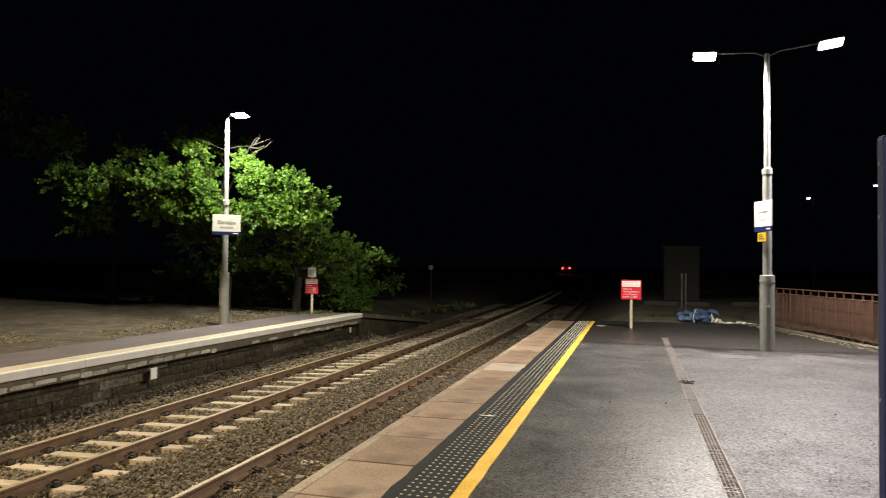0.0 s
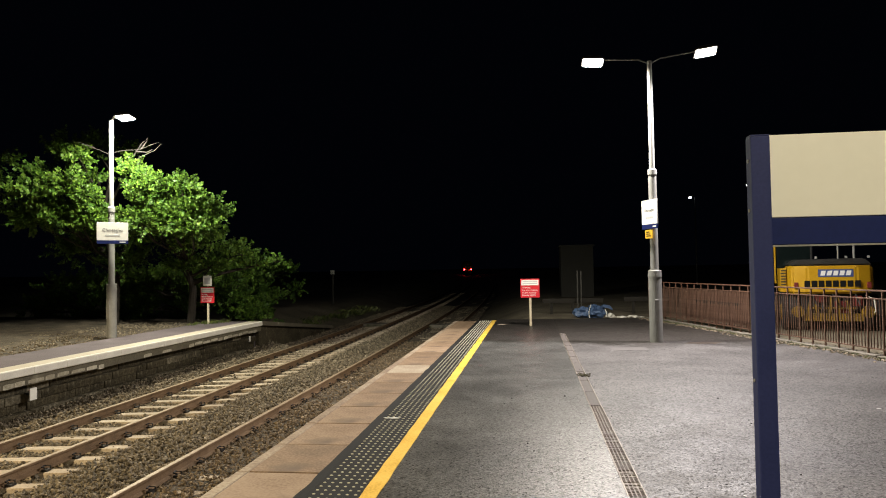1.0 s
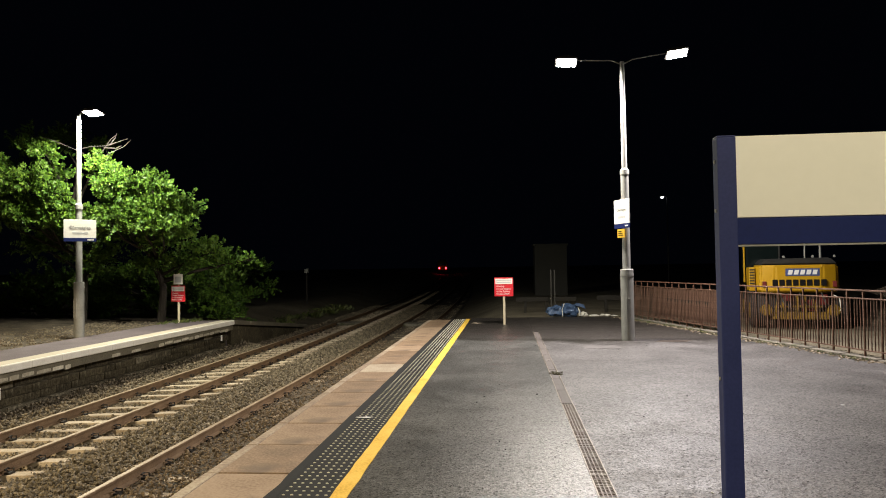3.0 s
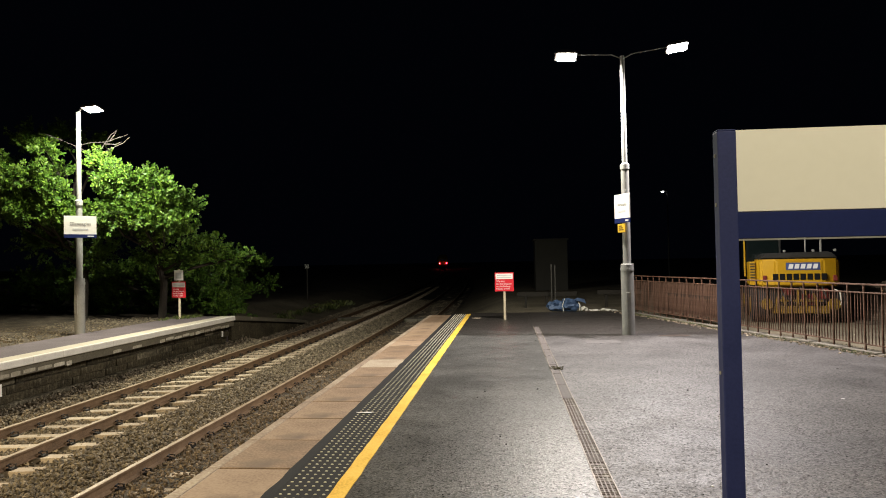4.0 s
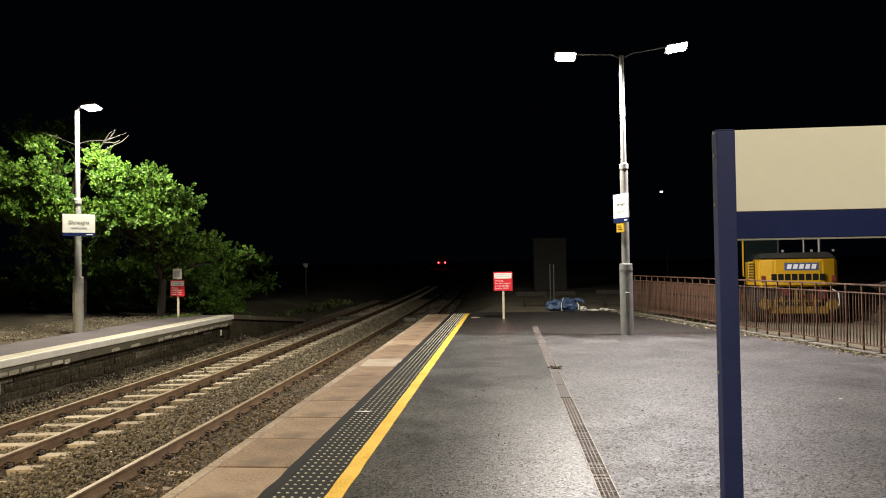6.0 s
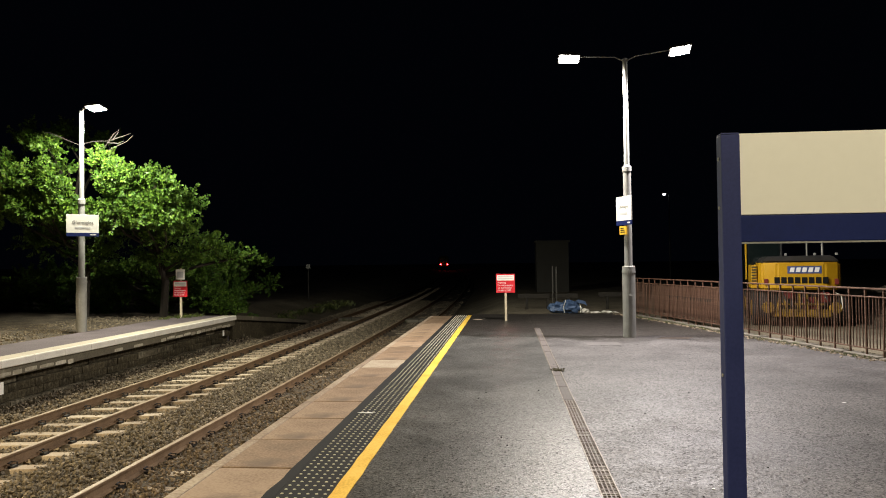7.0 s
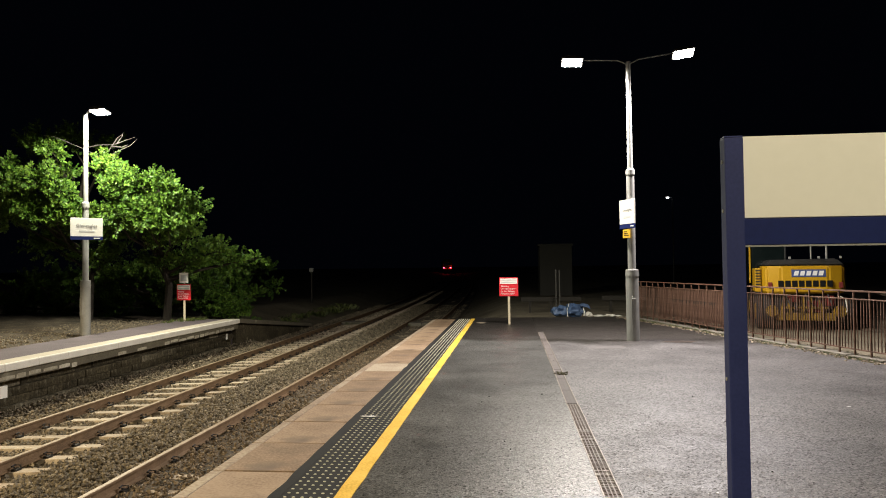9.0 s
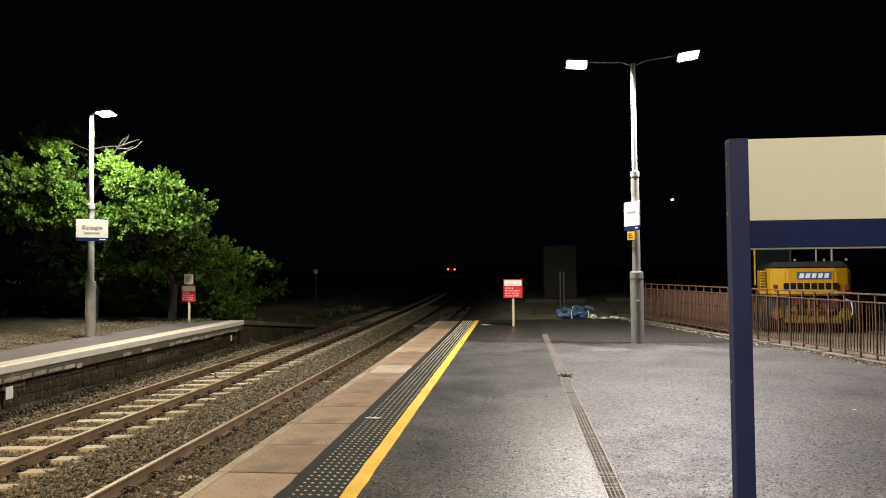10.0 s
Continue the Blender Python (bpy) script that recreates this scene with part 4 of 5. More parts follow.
heap = B()
g = [[heap.verts.new((x, y, -0.1 + max(0.0, 1.15 - 0.10 * (x - 13.2) ** 2 - 0.13 * (y - 22.5) ** 2) + 0.22 * noise.noise((x * 0.9, y * 0.9, 4)) + 0.10 * noise.noise((x * 3, y * 3, 8)))) for x in [9.9 + 0.2 * i for i in range(34)]] for y in [19.0 + 0.2 * i for i in range(34)]]
for p, q in zip(g, g[1:]):
    for i in range(len(p) - 1):
        heap.faces.new((p[i], p[i + 1], q[i + 1], q[i]))
whole("spoil_heap", heap, M_SOIL, "heap of dull brown earth and stone past the railing", "spoil heap", kind="structure")

# ---- past the platform end ----
ob = thing("tarpaulin_bundle", "crumpled blue tarpaulin bundle tied with pale straps", "tarpaulin", 2.38, 24.95, 0.0)


def lumpy(rx, ry, rz, seed, sub=3, rough=0.22):
    bm = B()
    bmesh.ops.create_icosphere(bm, subdivisions=sub, radius=1)
    for v in bm.verts:
        k = 1 + rough * noise.noise(v.co * 1.8 + Vector((seed, 0, 0))) + rough * 0.5 * noise.noise(v.co * 4.5 + Vector((0, seed, 0)))
        v.co = Vector((v.co.x * rx * k, v.co.y * ry * k, max(0.0, (v.co.z * k + 0.75)) * rz * 0.57))
    return bm


part("bundle", lumpy(0.34, 0.3, 0.46, 2.0, rough=0.4), M_TARP, ob).location.x = 0.18
part("bundle", lumpy(0.30, 0.26, 0.38, 7.0, rough=0.4), M_TARP, ob).location.x = -0.28
part("loose_flap", prism(B(), [(0.30, 0.38), (0.45, 0.47), (0.66, 0.42), (0.72, 0.26), (0.6, 0.34), (0.42, 0.38)], "y", -0.2, 0.15, 0.008), M_TARP, ob)
part("strap", tube(B(), [(-0.08, -0.31, 0.02), (-0.10, -0.29, 0.25), (-0.02, -0.15, 0.44), (0.0, 0.05, 0.45)], 0.014, 6), M_LITTER, ob, "pale strap")
part("strap", tube(B(), [(0.48, -0.26, 0.04), (0.50, -0.24, 0.2), (0.46, -0.1, 0.33)], 0.02, 6), M_LITTER, ob, "pale strap")
for x, w, h, sd in ((3.03, 0.13, 0.17, 1), (3.36, 0.2, 0.06, 3), (3.78, 0.17, 0.08, 5), (4.08, 0.1, 0.04, 8)):
    o = whole("plastic_scrap", lumpy(w, 0.12, h, sd, 2, 0.7), M_LITTER, "crumpled white plastic scrap on the ground", "litter", group="plastic scraps", at=(x, 24.95, 0))


def barrier(x0, x1, y, z):
    ob = thing("timber_barrier", "low weathered timber rail on short posts", "barrier", x0, y, z, group="timber barriers")
    part("rail_board", box(B(), 0, x1 - x0, -0.04, 0.04, 0.40, 0.57, 0.01), M_TIMBER, ob)
    n = max(2, int((x1 - x0) / 1.0) + 1)
    for i in range(n):
        x = 0.35 + (x1 - x0 - 0.7) * i / (n - 1)
        part("post", box(B(), x - 0.05, x + 0.05, 0.0, 0.1, -0.1, 0.58, 0.01), M_TIMBER, ob)


barrier(0.75, 3.1, 28.0, -0.02)
barrier(3.9, 5.6, 28.0, 0.02)
for x, h in ((2.0, 1.68), (2.13, 1.66)):
    o = thing("slim_post", "slim grey metal post standing past the platform end", "post", x, 26.0, -0.08, group="slim posts")
    part("post", tube(B(), [(0, 0, 0), (0, 0, h)], 0.024, 8), M_CABIN, o)
    part("post_cap", tube(B(), [(0, 0, h), (0, 0, h + 0.05)], [0.032, 0.02], 8), M_CABIN, o)

ob = thing("trackside_cabin", "plain grey box-like equipment cabin in the dark", "cabin", 3.15, 44.0, -0.1)
part("wall", box(B(), -1.0, 1.0, 0, 2.4, 0, 3.15, 0.02), M_CABIN, ob)
part("roof", box(B(), -1.08, 1.08, -0.08, 2.48, 3.15, 3.27, 0.02), M_CABIN, ob)
part("door", box(B(), -0.45, 0.45, -0.03, 0.0, 0.05, 2.05, 0.005), M_CABIN, ob)


def street_lamp(x, y, z):
    ob = thing("street_lamp", "distant street lamp with a small white lantern", "street lamp", x, y, -0.1, group="distant street lamps")
    part("pole", tube(B(), [(0, 0, 0), (0, 0, z + 0.1)], [0.07, 0.04], 8), M_BLACK, ob)
    part("bracket", tube(B(), [(0, 0, z + 0.05), (-0.5, 0, z + 0.2)], 0.03, 6), M_BLACK, ob)
    h = part("lantern", box(B(), -0.62, -0.15, -0.14, 0.14, z + 0.12, z + 0.26, 0.03), M_LANTERN, ob)
    part("led_panel", box(B(), -0.48, -0.30, -0.15, 0.11, z + 0.0, z + 0.118, 0.01), M_FARLED, h)


street_lamp(13.95, 60.0, 7.45)
street_lamp(18.6, 60.0, 8.35)


# ---- the train, far along the bend ----
def train():
    y = 176.0
    x, z = -7.12 + curve_x(y), RAIL_Z + rise(y)
    ang = math.degrees(math.atan2((y - 22) * 2 / 2700, 1))
    ob = thing("passenger_train", "dark blue train with yellow end and two red tail lamps", "train", x, y, z, ang)
    side = [(-1.32, 0.95), (-1.37, 1.6), (-1.36, 2.5), (-1.2, 3.2), (-0.8, 3.65), (0.8, 3.65), (1.2, 3.2), (1.36, 2.5), (1.37, 1.6), (1.32, 0.95)]
    part("power_car_body", prism(B(), side, "y", 2.6, 17.5), M_TRAINBLUE, ob)
    bm = B()
    secs = [(0.0, 0.80, 0.72), (0.25, 0.93, 0.74), (1.4, 0.97, 0.92), (2.6, 1.0, 1.0)]
    rings = [[bm.verts.new((u * sx, yy, 0.95 + (v - 0.95) * sz)) for u, v in side] for yy, sx, sz in secs]
    for a, b in zip(rings, rings[1:]):
        for i in range(len(side)):
            bm.faces.new((a[i], a[(i + 1) % 10], b[(i + 1) % 10], b[i]))
    bm.faces.new(rings[0])
    nose = part("nose", bm, M_TRAINYEL, ob, "yellow sloping cab end")
    part("windscreen", box(B(), -0.85, 0.85, -0.03, 0.2, 2.05, 2.62, 0.04), M_GLASSDARK, nose)
    for sx in (-0.86, 0.86):
        part("tail_lamp", tube(B(), [(sx, -0.05, 1.42), (sx, 0.1, 1.42)], 0.13, 12), M_TAIL, nose, "glowing red tail lamp")
    part("buffer_beam", box(B(), -1.1, 1.1, 0.0, 0.3, 0.45, 0.93, 0.05), M_BLACK, ob)
    for yy in (3.6, 13.9):
        bg = part("bogie", box(B(), -1.1, 1.1, yy - 1.6, yy + 1.6, 0.35, 0.9, 0.05), M_BLACK, ob)
        for k in (-1.3, 1.3):
            for sx in (-0.75, 0.75):
                part("wheel", tube(B(), [(sx - 0.06, yy + k, 0.46), (sx + 0.06, yy + k, 0.46)], 0.46, 18), M_RAIL, bg)
    return ob


train()


# ---- trees and bushes ----
def sprays(rng, spots, leaf):
    """Leafy twigs round (centre, radius, twigs): leaves stand in pairs along each twig and in a rosette at its tip."""
    vs, fs, twigs = [], [], []
    for c, r, count in spots:
        c, r = np.array(c, float), np.array(r, float)
        for _ in range(count):
            d = rng.normal(size=3)
            d[2] = d[2] * 0.75 + 0.35
            d /= np.linalg.norm(d)
            root = c + d * r * rng.uniform(0.0, 0.62)
            d = d + rng.normal(size=3) * 0.35 + np.array((0, 0, 0.3))
            d /= np.linalg.norm(d)
            length = rng.uniform(0.35, 0.62) * min(1.0, float(r.mean()) + 0.25)
            twigs.append((root, root + d * length))
            side = np.cross(d, rng.normal(size=3))
            side /= np.linalg.norm(side)
            up = np.cross(side, d)
            nodes = [(u, k) for u in np.linspace(0.12, 0.9, 7) for k in (-1, 1)] + [(1.0, k) for k in (-0.5, 0, 0.5, 0.2)]
            for u, k in nodes:
                a = d * rng.uniform(0.35, 0.8) + side * k + up * rng.normal() * 0.45
                a /= np.linalg.norm(a)
                s = np.cross(a, up + rng.normal(size=3) * 0.5)
                s /= np.linalg.norm(s) + 1e-6
                w_up = np.cross(s, a)
                L = leaf * rng.uniform(0.7, 1.25) * (1.1 - 0.35 * u)
                w = L * rng.uniform(0.20, 0.29)
                p = root + d * length * u
                k0 = len(vs)
                vs += [tuple(p), tuple(p + a * L * 0.38 + s * w + w_up * w * 0.35), tuple(p + a * L * 0.72 + s * w * 0.8 + w_up * w * 0.2), tuple(p + a * L - w_up * L * 0.14), tuple(p + a * L * 0.72 - s * w * 0.8 + w_up * w * 0.2), tuple(p + a * L * 0.38 - s * w + w_up * w * 0.35), tuple(p + a * L * 0.5)]
                fs += [(k0, k0 + 1, k0 + 6), (k0 + 1, k0 + 2, k0 + 6), (k0 + 2, k0 + 3, k0 + 6), (k0 + 3, k0 + 4, k0 + 6), (k0 + 4, k0 + 5, k0 + 6), (k0 + 5, k0, k0 + 6)]
    return vs, fs, twigs


def leafy(name, x, y, z, spots, seed, label, category, leaf=0.13, trunk=None, mat=None):
    """A tree or bush: trunk, limbs out to its boughs, twigs and a crown of single leaves. spots: (dx, dy, z, rx, ry, rz, twigs)."""
    rng = np.random.default_rng(seed)
    ob = thing(name, label, category, x, y, z, group="trees by the platform" if category == "tree" else "bushes")
    boughs = [((a, b, c), (p, q, r), n) for a, b, c, p, q, r, n in spots]
    top = max(c[2] for c, _, _ in boughs)
    tx, ty = trunk or (0, 0)
    stem = [Vector((tx, ty, -0.4)), Vector((tx + 0.1, ty, top * 0.25)), Vector((tx * 0.8, ty * 0.8, top * 0.5)), Vector((tx * 0.5, ty * 0.5, top * 0.85))]
    part("trunk", tube(B(), stem, [0.15, 0.12, 0.08, 0.03], 9), M_BARK, ob)
    for c, r, _n in boughs:
        c = Vector(c)
        root = stem[1].lerp(stem[3], min(1.0, max(0.0, (c.z / top - 0.35))))
        mid = (root + c) / 2 + Vector(rng.normal(size=3) * 0.18)
        part("limb", tube(B(), [root, mid, c], [0.055, 0.035, 0.012], 6), M_BARK, ob)
    vs, fs, twigs = sprays(rng, boughs, leaf)
    bm = B()
    for a, b in twigs:
        tube(bm, [a, b], [0.008, 0.003], 3, False)
    tagged(part("branchwork", bm, M_BARK, ob), kind="stuff")
    me = bpy.data.meshes.new("crown")
    me.from_pydata(vs, [], fs)
    me.materials.append(mat or M_LEAF)
    part("crown", me, None, ob)
    return ob


TREE = "broad-leaved green tree lit from the platform lamp"
SHADE = "dark green bush in the shade under the trees"
# the tree beside the lamp column: tiers of boughs with dark gaps between them
t1 = leafy("tree", -11.6, 21.4, 0.1, [
    (0.15, -1.9, 4.75, 0.45, 0.5, 0.42, 44), (0.55, -1.9, 4.30, 0.6, 0.6, 0.42, 57), (1.15, -1.7, 4.22, 0.62, 0.6, 0.38, 65),
    (1.6, -1.5, 4.05, 0.55, 0.6, 0.34, 52), (1.75, -1.3, 3.65, 0.55, 0.6, 0.42, 60), (2.0, -1.0, 3.15, 0.5, 0.55, 0.45, 52),
    (1.35, -1.3, 3.45, 0.75, 0.7, 0.5, 78), (0.5, -1.4, 3.45, 0.75, 0.7, 0.5, 73), (0.5, -1.75, 3.85, 0.6, 0.5, 0.4, 60), (0.2, -1.5, 3.3, 0.7, 0.5, 0.35, 90), (1.0, -1.5, 3.3, 0.7, 0.5, 0.3, 100), (1.7, -1.2, 3.05, 0.6, 0.5, 0.35, 90),
    (1.7, 0.1, 2.7, 0.8, 0.6, 0.45, 60), (0.9, 0.2, 2.7, 0.8, 0.6, 0.45, 60),
    (0.0, 0.3, 2.8, 0.8, 0.6, 0.5, 56), (0.6, 0.3, 4.4, 0.8, 0.6, 0.5, 70), (1.5, 0.2, 3.6, 0.9, 0.7, 0.5, 84), (0.3, 0.4, 3.6, 0.9, 0.6, 0.6, 70),
    (2.3, 0.9, 2.3, 0.6, 0.6, 0.4, 40), (2.7, 1.3, 1.9, 0.55, 0.6, 0.35, 26), (1.3, 0.9, 1.9, 0.9, 0.6, 0.45, 50), (0.2, 1.0, 1.9, 0.9, 0.6, 0.45, 50), (3.5, 1.4, 2.05, 0.3, 0.3, 0.12, 7)],
    11, TREE, "tree", 0.12, (0.4, 1.2))
for pts in (((0.2, -0.6, 4.4), (0.3, -1.6, 5.1), (0.5, -2.2, 5.3), (1.05, -2.3, 5.47)), ((0.3, -2.0, 5.21), (0.7, -2.2, 5.55), (0.85, -2.2, 5.65)), ((0.5, -2.2, 5.3), (0.9, -2.3, 5.25), (1.1, -2.35, 5.31)), ((0.1, -1.2, 4.9), (-0.5, -2.0, 5.3), (-0.8, -2.2, 5.45)), ((0.7, -2.25, 5.37), (0.9, -2.3, 5.57), (0.93, -2.3, 5.68)), ((0.2, -1.8, 5.1), (0.8, -2.3, 5.15), (1.2, -2.4, 5.27), (1.4, -2.4, 5.45)), ((-0.5, -2.0, 5.3), (0.1, -2.2, 5.35), (0.6, -2.3, 5.33), (1.3, -2.35, 5.51)), ((-0.8, -2.2, 5.45), (-1.2, -2.3, 5.62), (-1.5, -2.3, 5.66))):
    part("bare_twig", tube(B(), pts, [0.014, 0.010, 0.006, 0.003][: len(pts)], 5), M_COVER, t1, "leafless pale twig")
leafy("tree", -14.2, 21.2, 0.1, [
    (0.7, -1.6, 5.35, 0.55, 0.6, 0.3, 34), (1.25, -1.9, 5.15, 0.45, 0.5, 0.25, 24), (0.1, -1.0, 5.6, 0.8, 0.7, 0.4, 40),
    (0.2, -2.1, 4.15, 0.75, 0.6, 0.30, 52), (1.0, -2.2, 4.30, 0.6, 0.6, 0.30, 44), (1.5, -2.0, 4.0, 0.5, 0.5, 0.28, 32),
    (-0.6, -2.0, 4.1, 0.6, 0.6, 0.35, 46), (-0.4, -1.6, 4.75, 0.55, 0.6, 0.3, 34), (0.4, -1.6, 3.45, 0.7, 0.6, 0.35, 44),
    (1.1, -1.7, 3.3, 0.6, 0.5, 0.22, 26), (-0.6, -1.3, 3.3, 0.7, 0.6, 0.4, 40), (0.9, -0.9, 4.6, 0.7, 0.6, 0.5, 34),
    (0.3, -1.6, 3.5, 0.8, 0.5, 0.35, 90), (1.4, -1.5, 3.45, 0.8, 0.5, 0.35, 100), (-0.7, -1.5, 3.5, 0.8, 0.5, 0.35, 80), (0.5, 0.3, 3.3, 1.2, 0.7, 0.6, 76), (1.5, 0.4, 3.0, 1.0, 0.7, 0.6, 60), (-0.6, 0.6, 2.5, 1.2, 0.7, 0.5, 60), (0.8, 1.0, 2.1, 1.2, 0.6, 0.5, 60), (0.3, 0.3, 5.9, 0.9, 0.7, 0.4, 34), (1.6, 0.4, 5.7, 0.7, 0.6, 0.35, 24)],
    12, TREE, "tree", 0.14, (0.2, 1.4))
leafy("tree", -18.4, 21.0, 0.1, [
    (-0.4, -1.4, 6.1, 0.7, 0.7, 0.45, 40), (0.3, -1.5, 5.6, 0.6, 0.6, 0.35, 34), (-2.6, -1.2, 7.3, 0.6, 0.6, 0.35, 26),
    (2.0, -1.4, 4.6, 0.9, 0.7, 0.4, 40), (1.2, -1.6, 3.9, 0.9, 0.7, 0.45, 44), (2.4, -1.2, 5.3, 0.7, 0.6, 0.3, 26),
    (-0.6, -1.0, 4.6, 1.1, 0.8, 0.6, 44), (-1.8, -0.6, 5.6, 1.2, 0.8, 0.7, 40), (0.2, -0.6, 3.2, 1.4, 0.8, 0.6, 40), (-3.0, -0.4, 6.4, 1.2, 0.8, 0.7, 34)],
    13, "tall dim green tree standing back from the lamp", "tree", 0.14, (-0.6, 1.6))


def thicket(x, y, z, w, d, h, n, seed, label, leaf=0.13):
    """A bush of overlapping leafy boughs from the ground up."""
    rng = np.random.default_rng(seed)
    spots = [(rng.uniform(-w, w), rng.uniform(-d, d), h * rng.uniform(0.12, 0.95), 0.7, 0.6, 0.5, 22) for _ in range(n)]
    return leafy("bush", x, y, z, spots, seed + 1, label, "bush", leaf)


thicket(-12.7, 25.2, -0.2, 2.2, 0.7, 2.0, 24, 31, SHADE)
thicket(-16.8, 25.4, -0.2, 2.4, 0.7, 2.0, 24, 33, SHADE)
thicket(-11.6, 26.8, -0.3, 1.0, 1.2, 2.6, 18, 35, SHADE)
thicket(-11.7, 29.2, -0.4, 0.8, 1.3, 1.5, 10, 37, "low dark green bush by the platform ramp")
thicket(-13.5, 34.0, -0.1, 1.8, 1.8, 2.6, 18, 39, SHADE)

# ---- slabs and stones ----
def slab_mesh(name, x0, x1, l, z0, z1, mat, bev=0.006, gap=0.005):
    return mesh_of(name, box(B(), x0, x1, gap, l - gap, z0, z1, bev), mat)


me_a = slab_mesh("coping_slab", EDGE + 0.11, -1.502, 0.98, -0.09, 0.002, M_COPING, 0.01, 0.011)
me_p = slab_mesh("coping_slab", EDGE + 0.11, -1.502, 0.98, -0.09, 0.002, M_EDGE_PALE, 0.01, 0.011)
me_e = slab_mesh("edge_stone", EDGE, EDGE + 0.108, 0.98, -0.11, 0.003, M_EDGE_STONE, 0.012, 0.006)
y = 8.23 - 19 * 0.98
while y < END - 0.9:
    pale = abs(y - 12.15) < 0.1
    for me in (me_p if pale else me_a, me_e):
        o = part(me.name.split(".")[0], me, None, platform)
        o.location = (0, y, random.uniform(-0.002, 0.002))
    y += 0.98

me_f = slab_mesh("coping_slab", -9.165, -8.752, 0.9, 0.0, FAR_Z + 0.002, M_COPING_FAR, 0.006, 0.002)
me_n = mesh_of("white_nosing", prism(B(), [(-8.75, -0.006), (-8.75, FAR_Z + 0.003), (-8.725, FAR_Z + 0.003), (-8.708, FAR_Z - 0.014), (-8.70, 0.012), (-8.71, -0.006)], "y", 0.002, 0.898, 0.004), M_EDGE_WHITE)
for i in range(31):
    y = FAR_END - 0.9 * (i + 1)
    for me in (me_f, me_n):
        o = part(me.name.split(".")[0], me, None, far)
        o.location = (0, y, random.uniform(-0.002, 0.002))
# pale mortar packing that flakes off the foot of the beam
packs = [mesh_of("mortar_patch", prism(B(), [(0.0, -h), (l * 0.55, -h - 0.004), (l, -h * 0.95), (l * 0.99, -0.002), (l * 0.6, 0.005), (l * 0.02, -0.004)], "x", -0.02, 0.010, 0.002), M_PACKING) for l, h in ((0.26, 0.085), (0.34, 0.07), (0.18, 0.09), (0.42, 0.06))]
y = 5.0
while y < FAR_END - 0.5:
    k = random.randrange(4)
    if random.random() < 0.82:
        o = part("mortar_patch", packs[k], None, far)
        o.location = (-8.768 + random.uniform(0, 0.008), y, -0.10 + random.uniform(-0.015, 0.012))
    y += (0.26, 0.34, 0.18, 0.42)[k] + random.uniform(0.01, 0.09)

blocks = [mesh_of("stone_block", box(B(), -9.05, -8.87 + d, 0.004, l - 0.004, 0.003, h - 0.003, 0.014), M_STONEWALL) for d, l, h in ((0.0, 0.60, 0.16), (0.014, 0.9, 0.16), (-0.012, 0.48, 0.16), (0.006, 0.74, 0.16))]
pale_blocks = []
for me in blocks:
    pale = me.copy()
    pale.materials[0] = M_CRUST
    pale_blocks.append(pale)
lens = (0.60, 0.9, 0.48, 0.74)
for row in range(5):
    y = 4.5 + row * 0.23
    while y < FAR_END - 0.9:
        k = random.randrange(4)
        o = part("stone_block", (pale_blocks if random.random() < (0.3, 0.3, 0.12, 0.5, 0.1)[row] else blocks)[k], None, far)
        o.location = ((0.10, 0.09, 0.0, 0.012, -0.06)[row] + random.uniform(-0.006, 0.006), y, -0.985 + row * 0.16)
        y += lens[k]


# ---- weeds, rubble and crumbs ----
def grass(name, spots, seed, label):
    """Tufts of thin bent blades at (x, y, z, blades, spread, height)."""
    rng = np.random.default_rng(seed)
    vs, fs = [], []
    for x, y, z, n, spread, h in spots:
        for _ in range(n):
            px, py = x + rng.normal() * spread, y + rng.normal() * spread
            a, L = rng.uniform(0, 6.28), h * rng.uniform(0.5, 1.2)
            dx, dy = math.cos(a), math.sin(a)
            k = len(vs)
            w = 0.006
            vs += [(px - dy * w, py + dx * w, z), (px + dy * w, py - dx * w, z), (px + dx * L * 0.25, py + dy * L * 0.25, z + L * 0.7), (px + dx * L * 0.6, py + dy * L * 0.6, z + L * 0.85)]
            fs += [(k, k + 1, k + 2), (k + 1, k + 3, k + 2)]
    me = bpy.data.meshes.new(name)
    me.from_pydata(vs, [], fs)
    me.materials.append(M_GRASS)
    return tagged(new(name, me), label, "grass", kind="stuff")


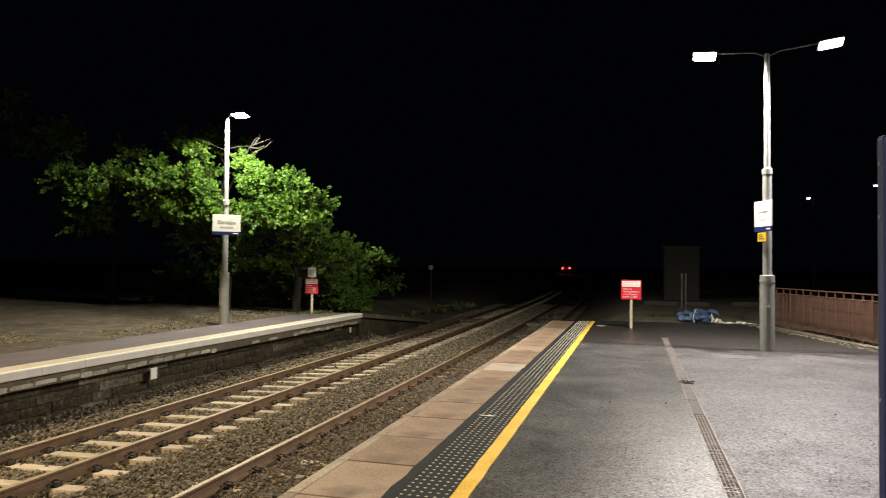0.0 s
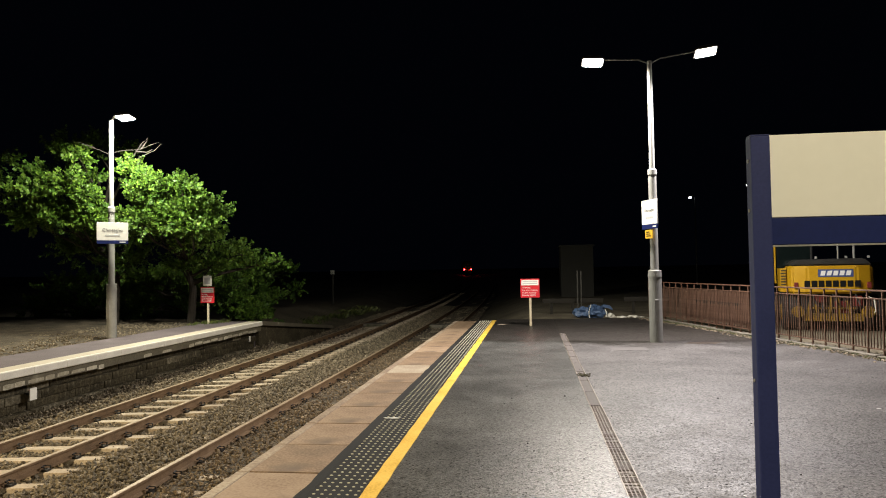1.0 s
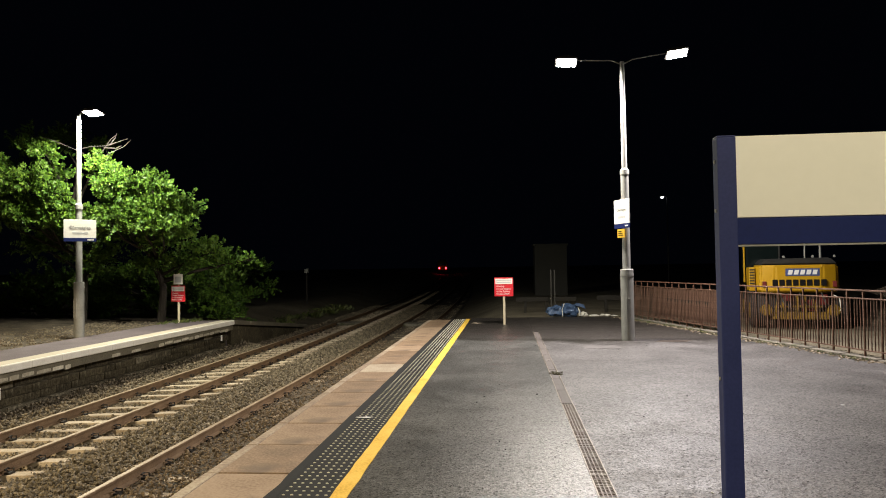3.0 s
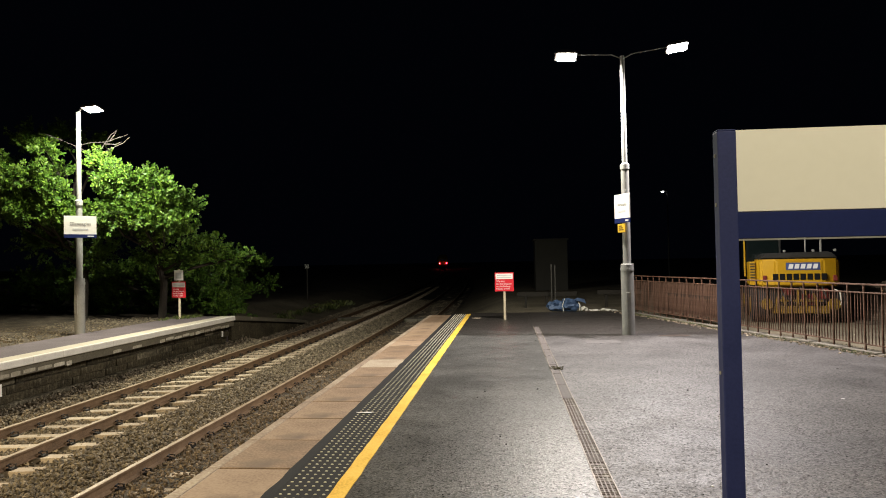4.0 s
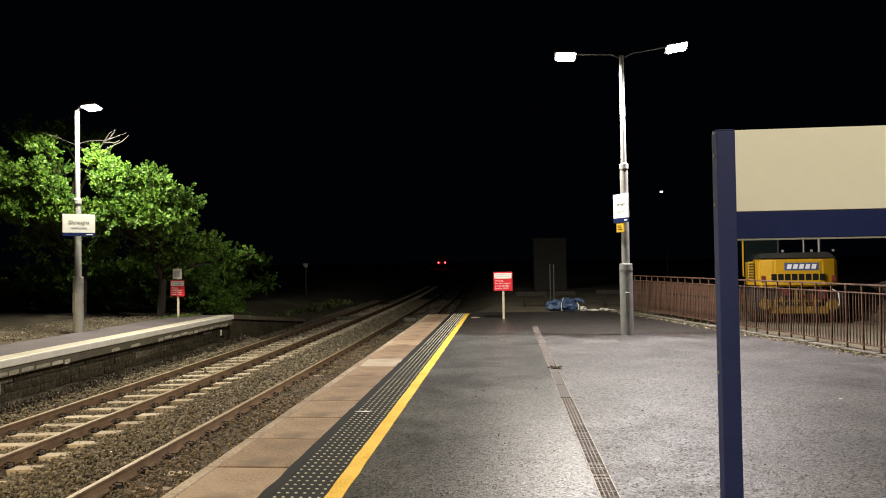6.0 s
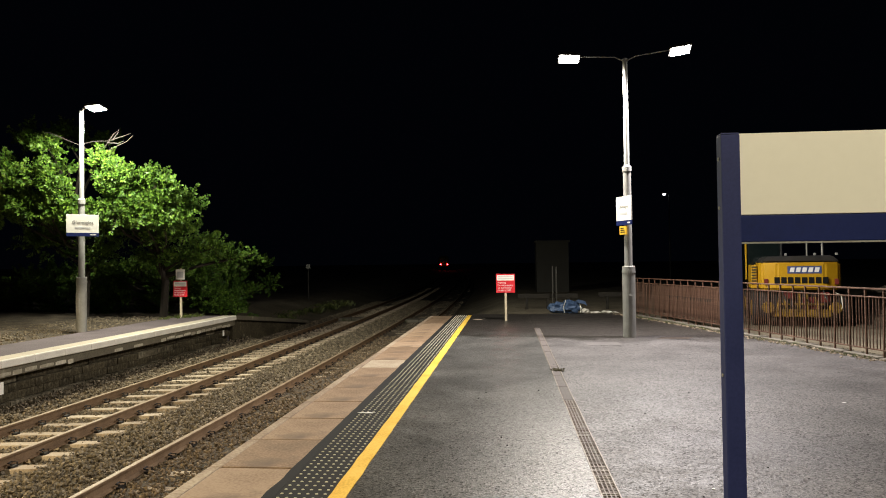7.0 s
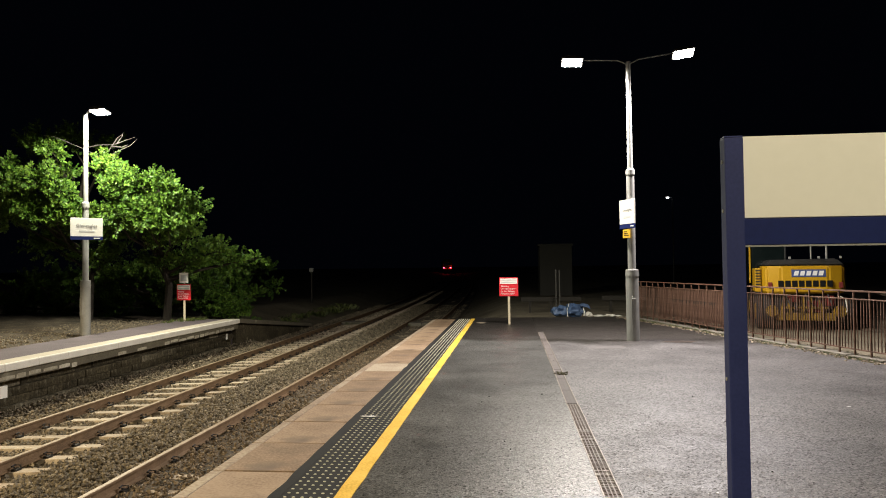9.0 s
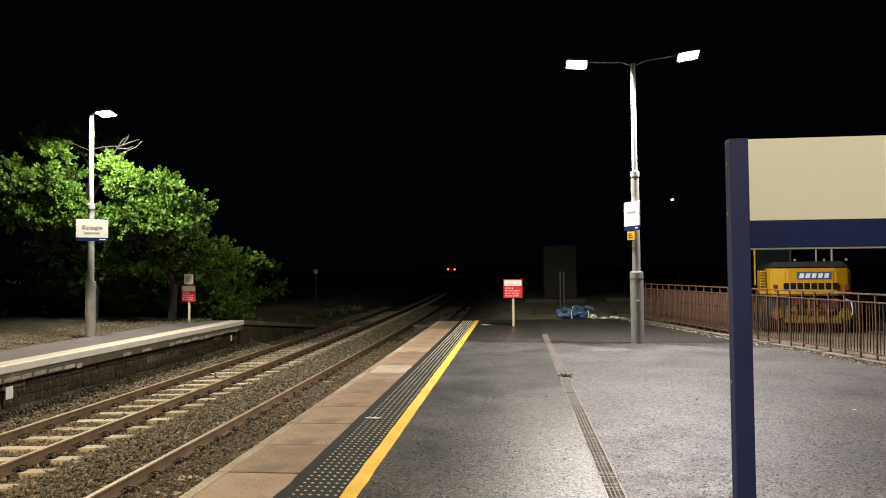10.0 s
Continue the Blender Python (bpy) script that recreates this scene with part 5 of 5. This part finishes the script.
rnd = random.Random(5)
grass("grass_tufts", [(fence_x(y) - 0.22 + rnd.uniform(-0.1, 0.15), y, 0.0, 16, 0.06, 0.06) for y in [9 + 0.16 * i for i in range(90)] if rnd.random() < 0.65], 3, "short green grass and moss along the kerb")
grass("weeds", [(-10.3 + rnd.uniform(-0.9, 0.5), 22.0 + rnd.uniform(-0.8, 1.2), 0.1, 22, 0.12, 0.14) for _ in range(16)], 4, "green weeds at the edge of the bare earth")
grass("trackside_weeds", [(rnd.uniform(-11.5, -9.4), rnd.uniform(31, 44), -0.75, 26, 0.25, 0.35) for _ in range(40)], 6, "rank grass beside the track past the ramp")


def rubble(name, n, place, size, mat, seed, label):
    rng = np.random.default_rng(seed)
    bm_v, bm_f = [], []
    cube = [(x, y, z) for x in (-1, 1) for y in (-1, 1) for z in (-1, 1)]
    quads = ((0, 1, 3, 2), (4, 6, 7, 5), (0, 4, 5, 1), (2, 3, 7, 6), (0, 2, 6, 4), (1, 5, 7, 3))
    for _ in range(n):
        x, y, z = place(rng)
        s, t = rng.uniform(*size), rng.uniform(0, 3.14)
        k = len(bm_v)
        for c in cube:
            u = [c[i] * s * rng.uniform(0.5, 1.1) for i in range(3)]
            bm_v.append((x + u[0] * math.cos(t) - u[1] * math.sin(t), y + u[0] * math.sin(t) + u[1] * math.cos(t), z + u[2] * 0.7))
        bm_f += [tuple(k + i for i in q) for q in quads]
    me = bpy.data.meshes.new(name)
    me.from_pydata(bm_v, [], bm_f)
    me.materials.append(mat)
    return tagged(new(name, me), label, "rubble", kind="stuff")


def by_fence(rng):
    y = rng.uniform(8, 24.5)
    return fence_x(y) - 0.16 - abs(rng.normal()) * 0.13, y, 0.006


rubble("mortar_crumbs", 800, by_fence, (0.006, 0.028), M_EDGE_PALE, 8, "pale mortar crumbs along the foot of the railing")
rubble("earth_rubble", 3000, lambda r: (r.uniform(-17, -10.6), r.uniform(11.5, 23), 0.11), (0.01, 0.035), M_BALLASTBED, 9, "small stones strewn over the bare earth")
rubble("asphalt_crumbs", 70, lambda r: (r.uniform(-0.7, 6.0), r.uniform(5.5, 16), 0.003), (0.004, 0.011), M_BLACK, 10, "scattered dark grit on the platform")
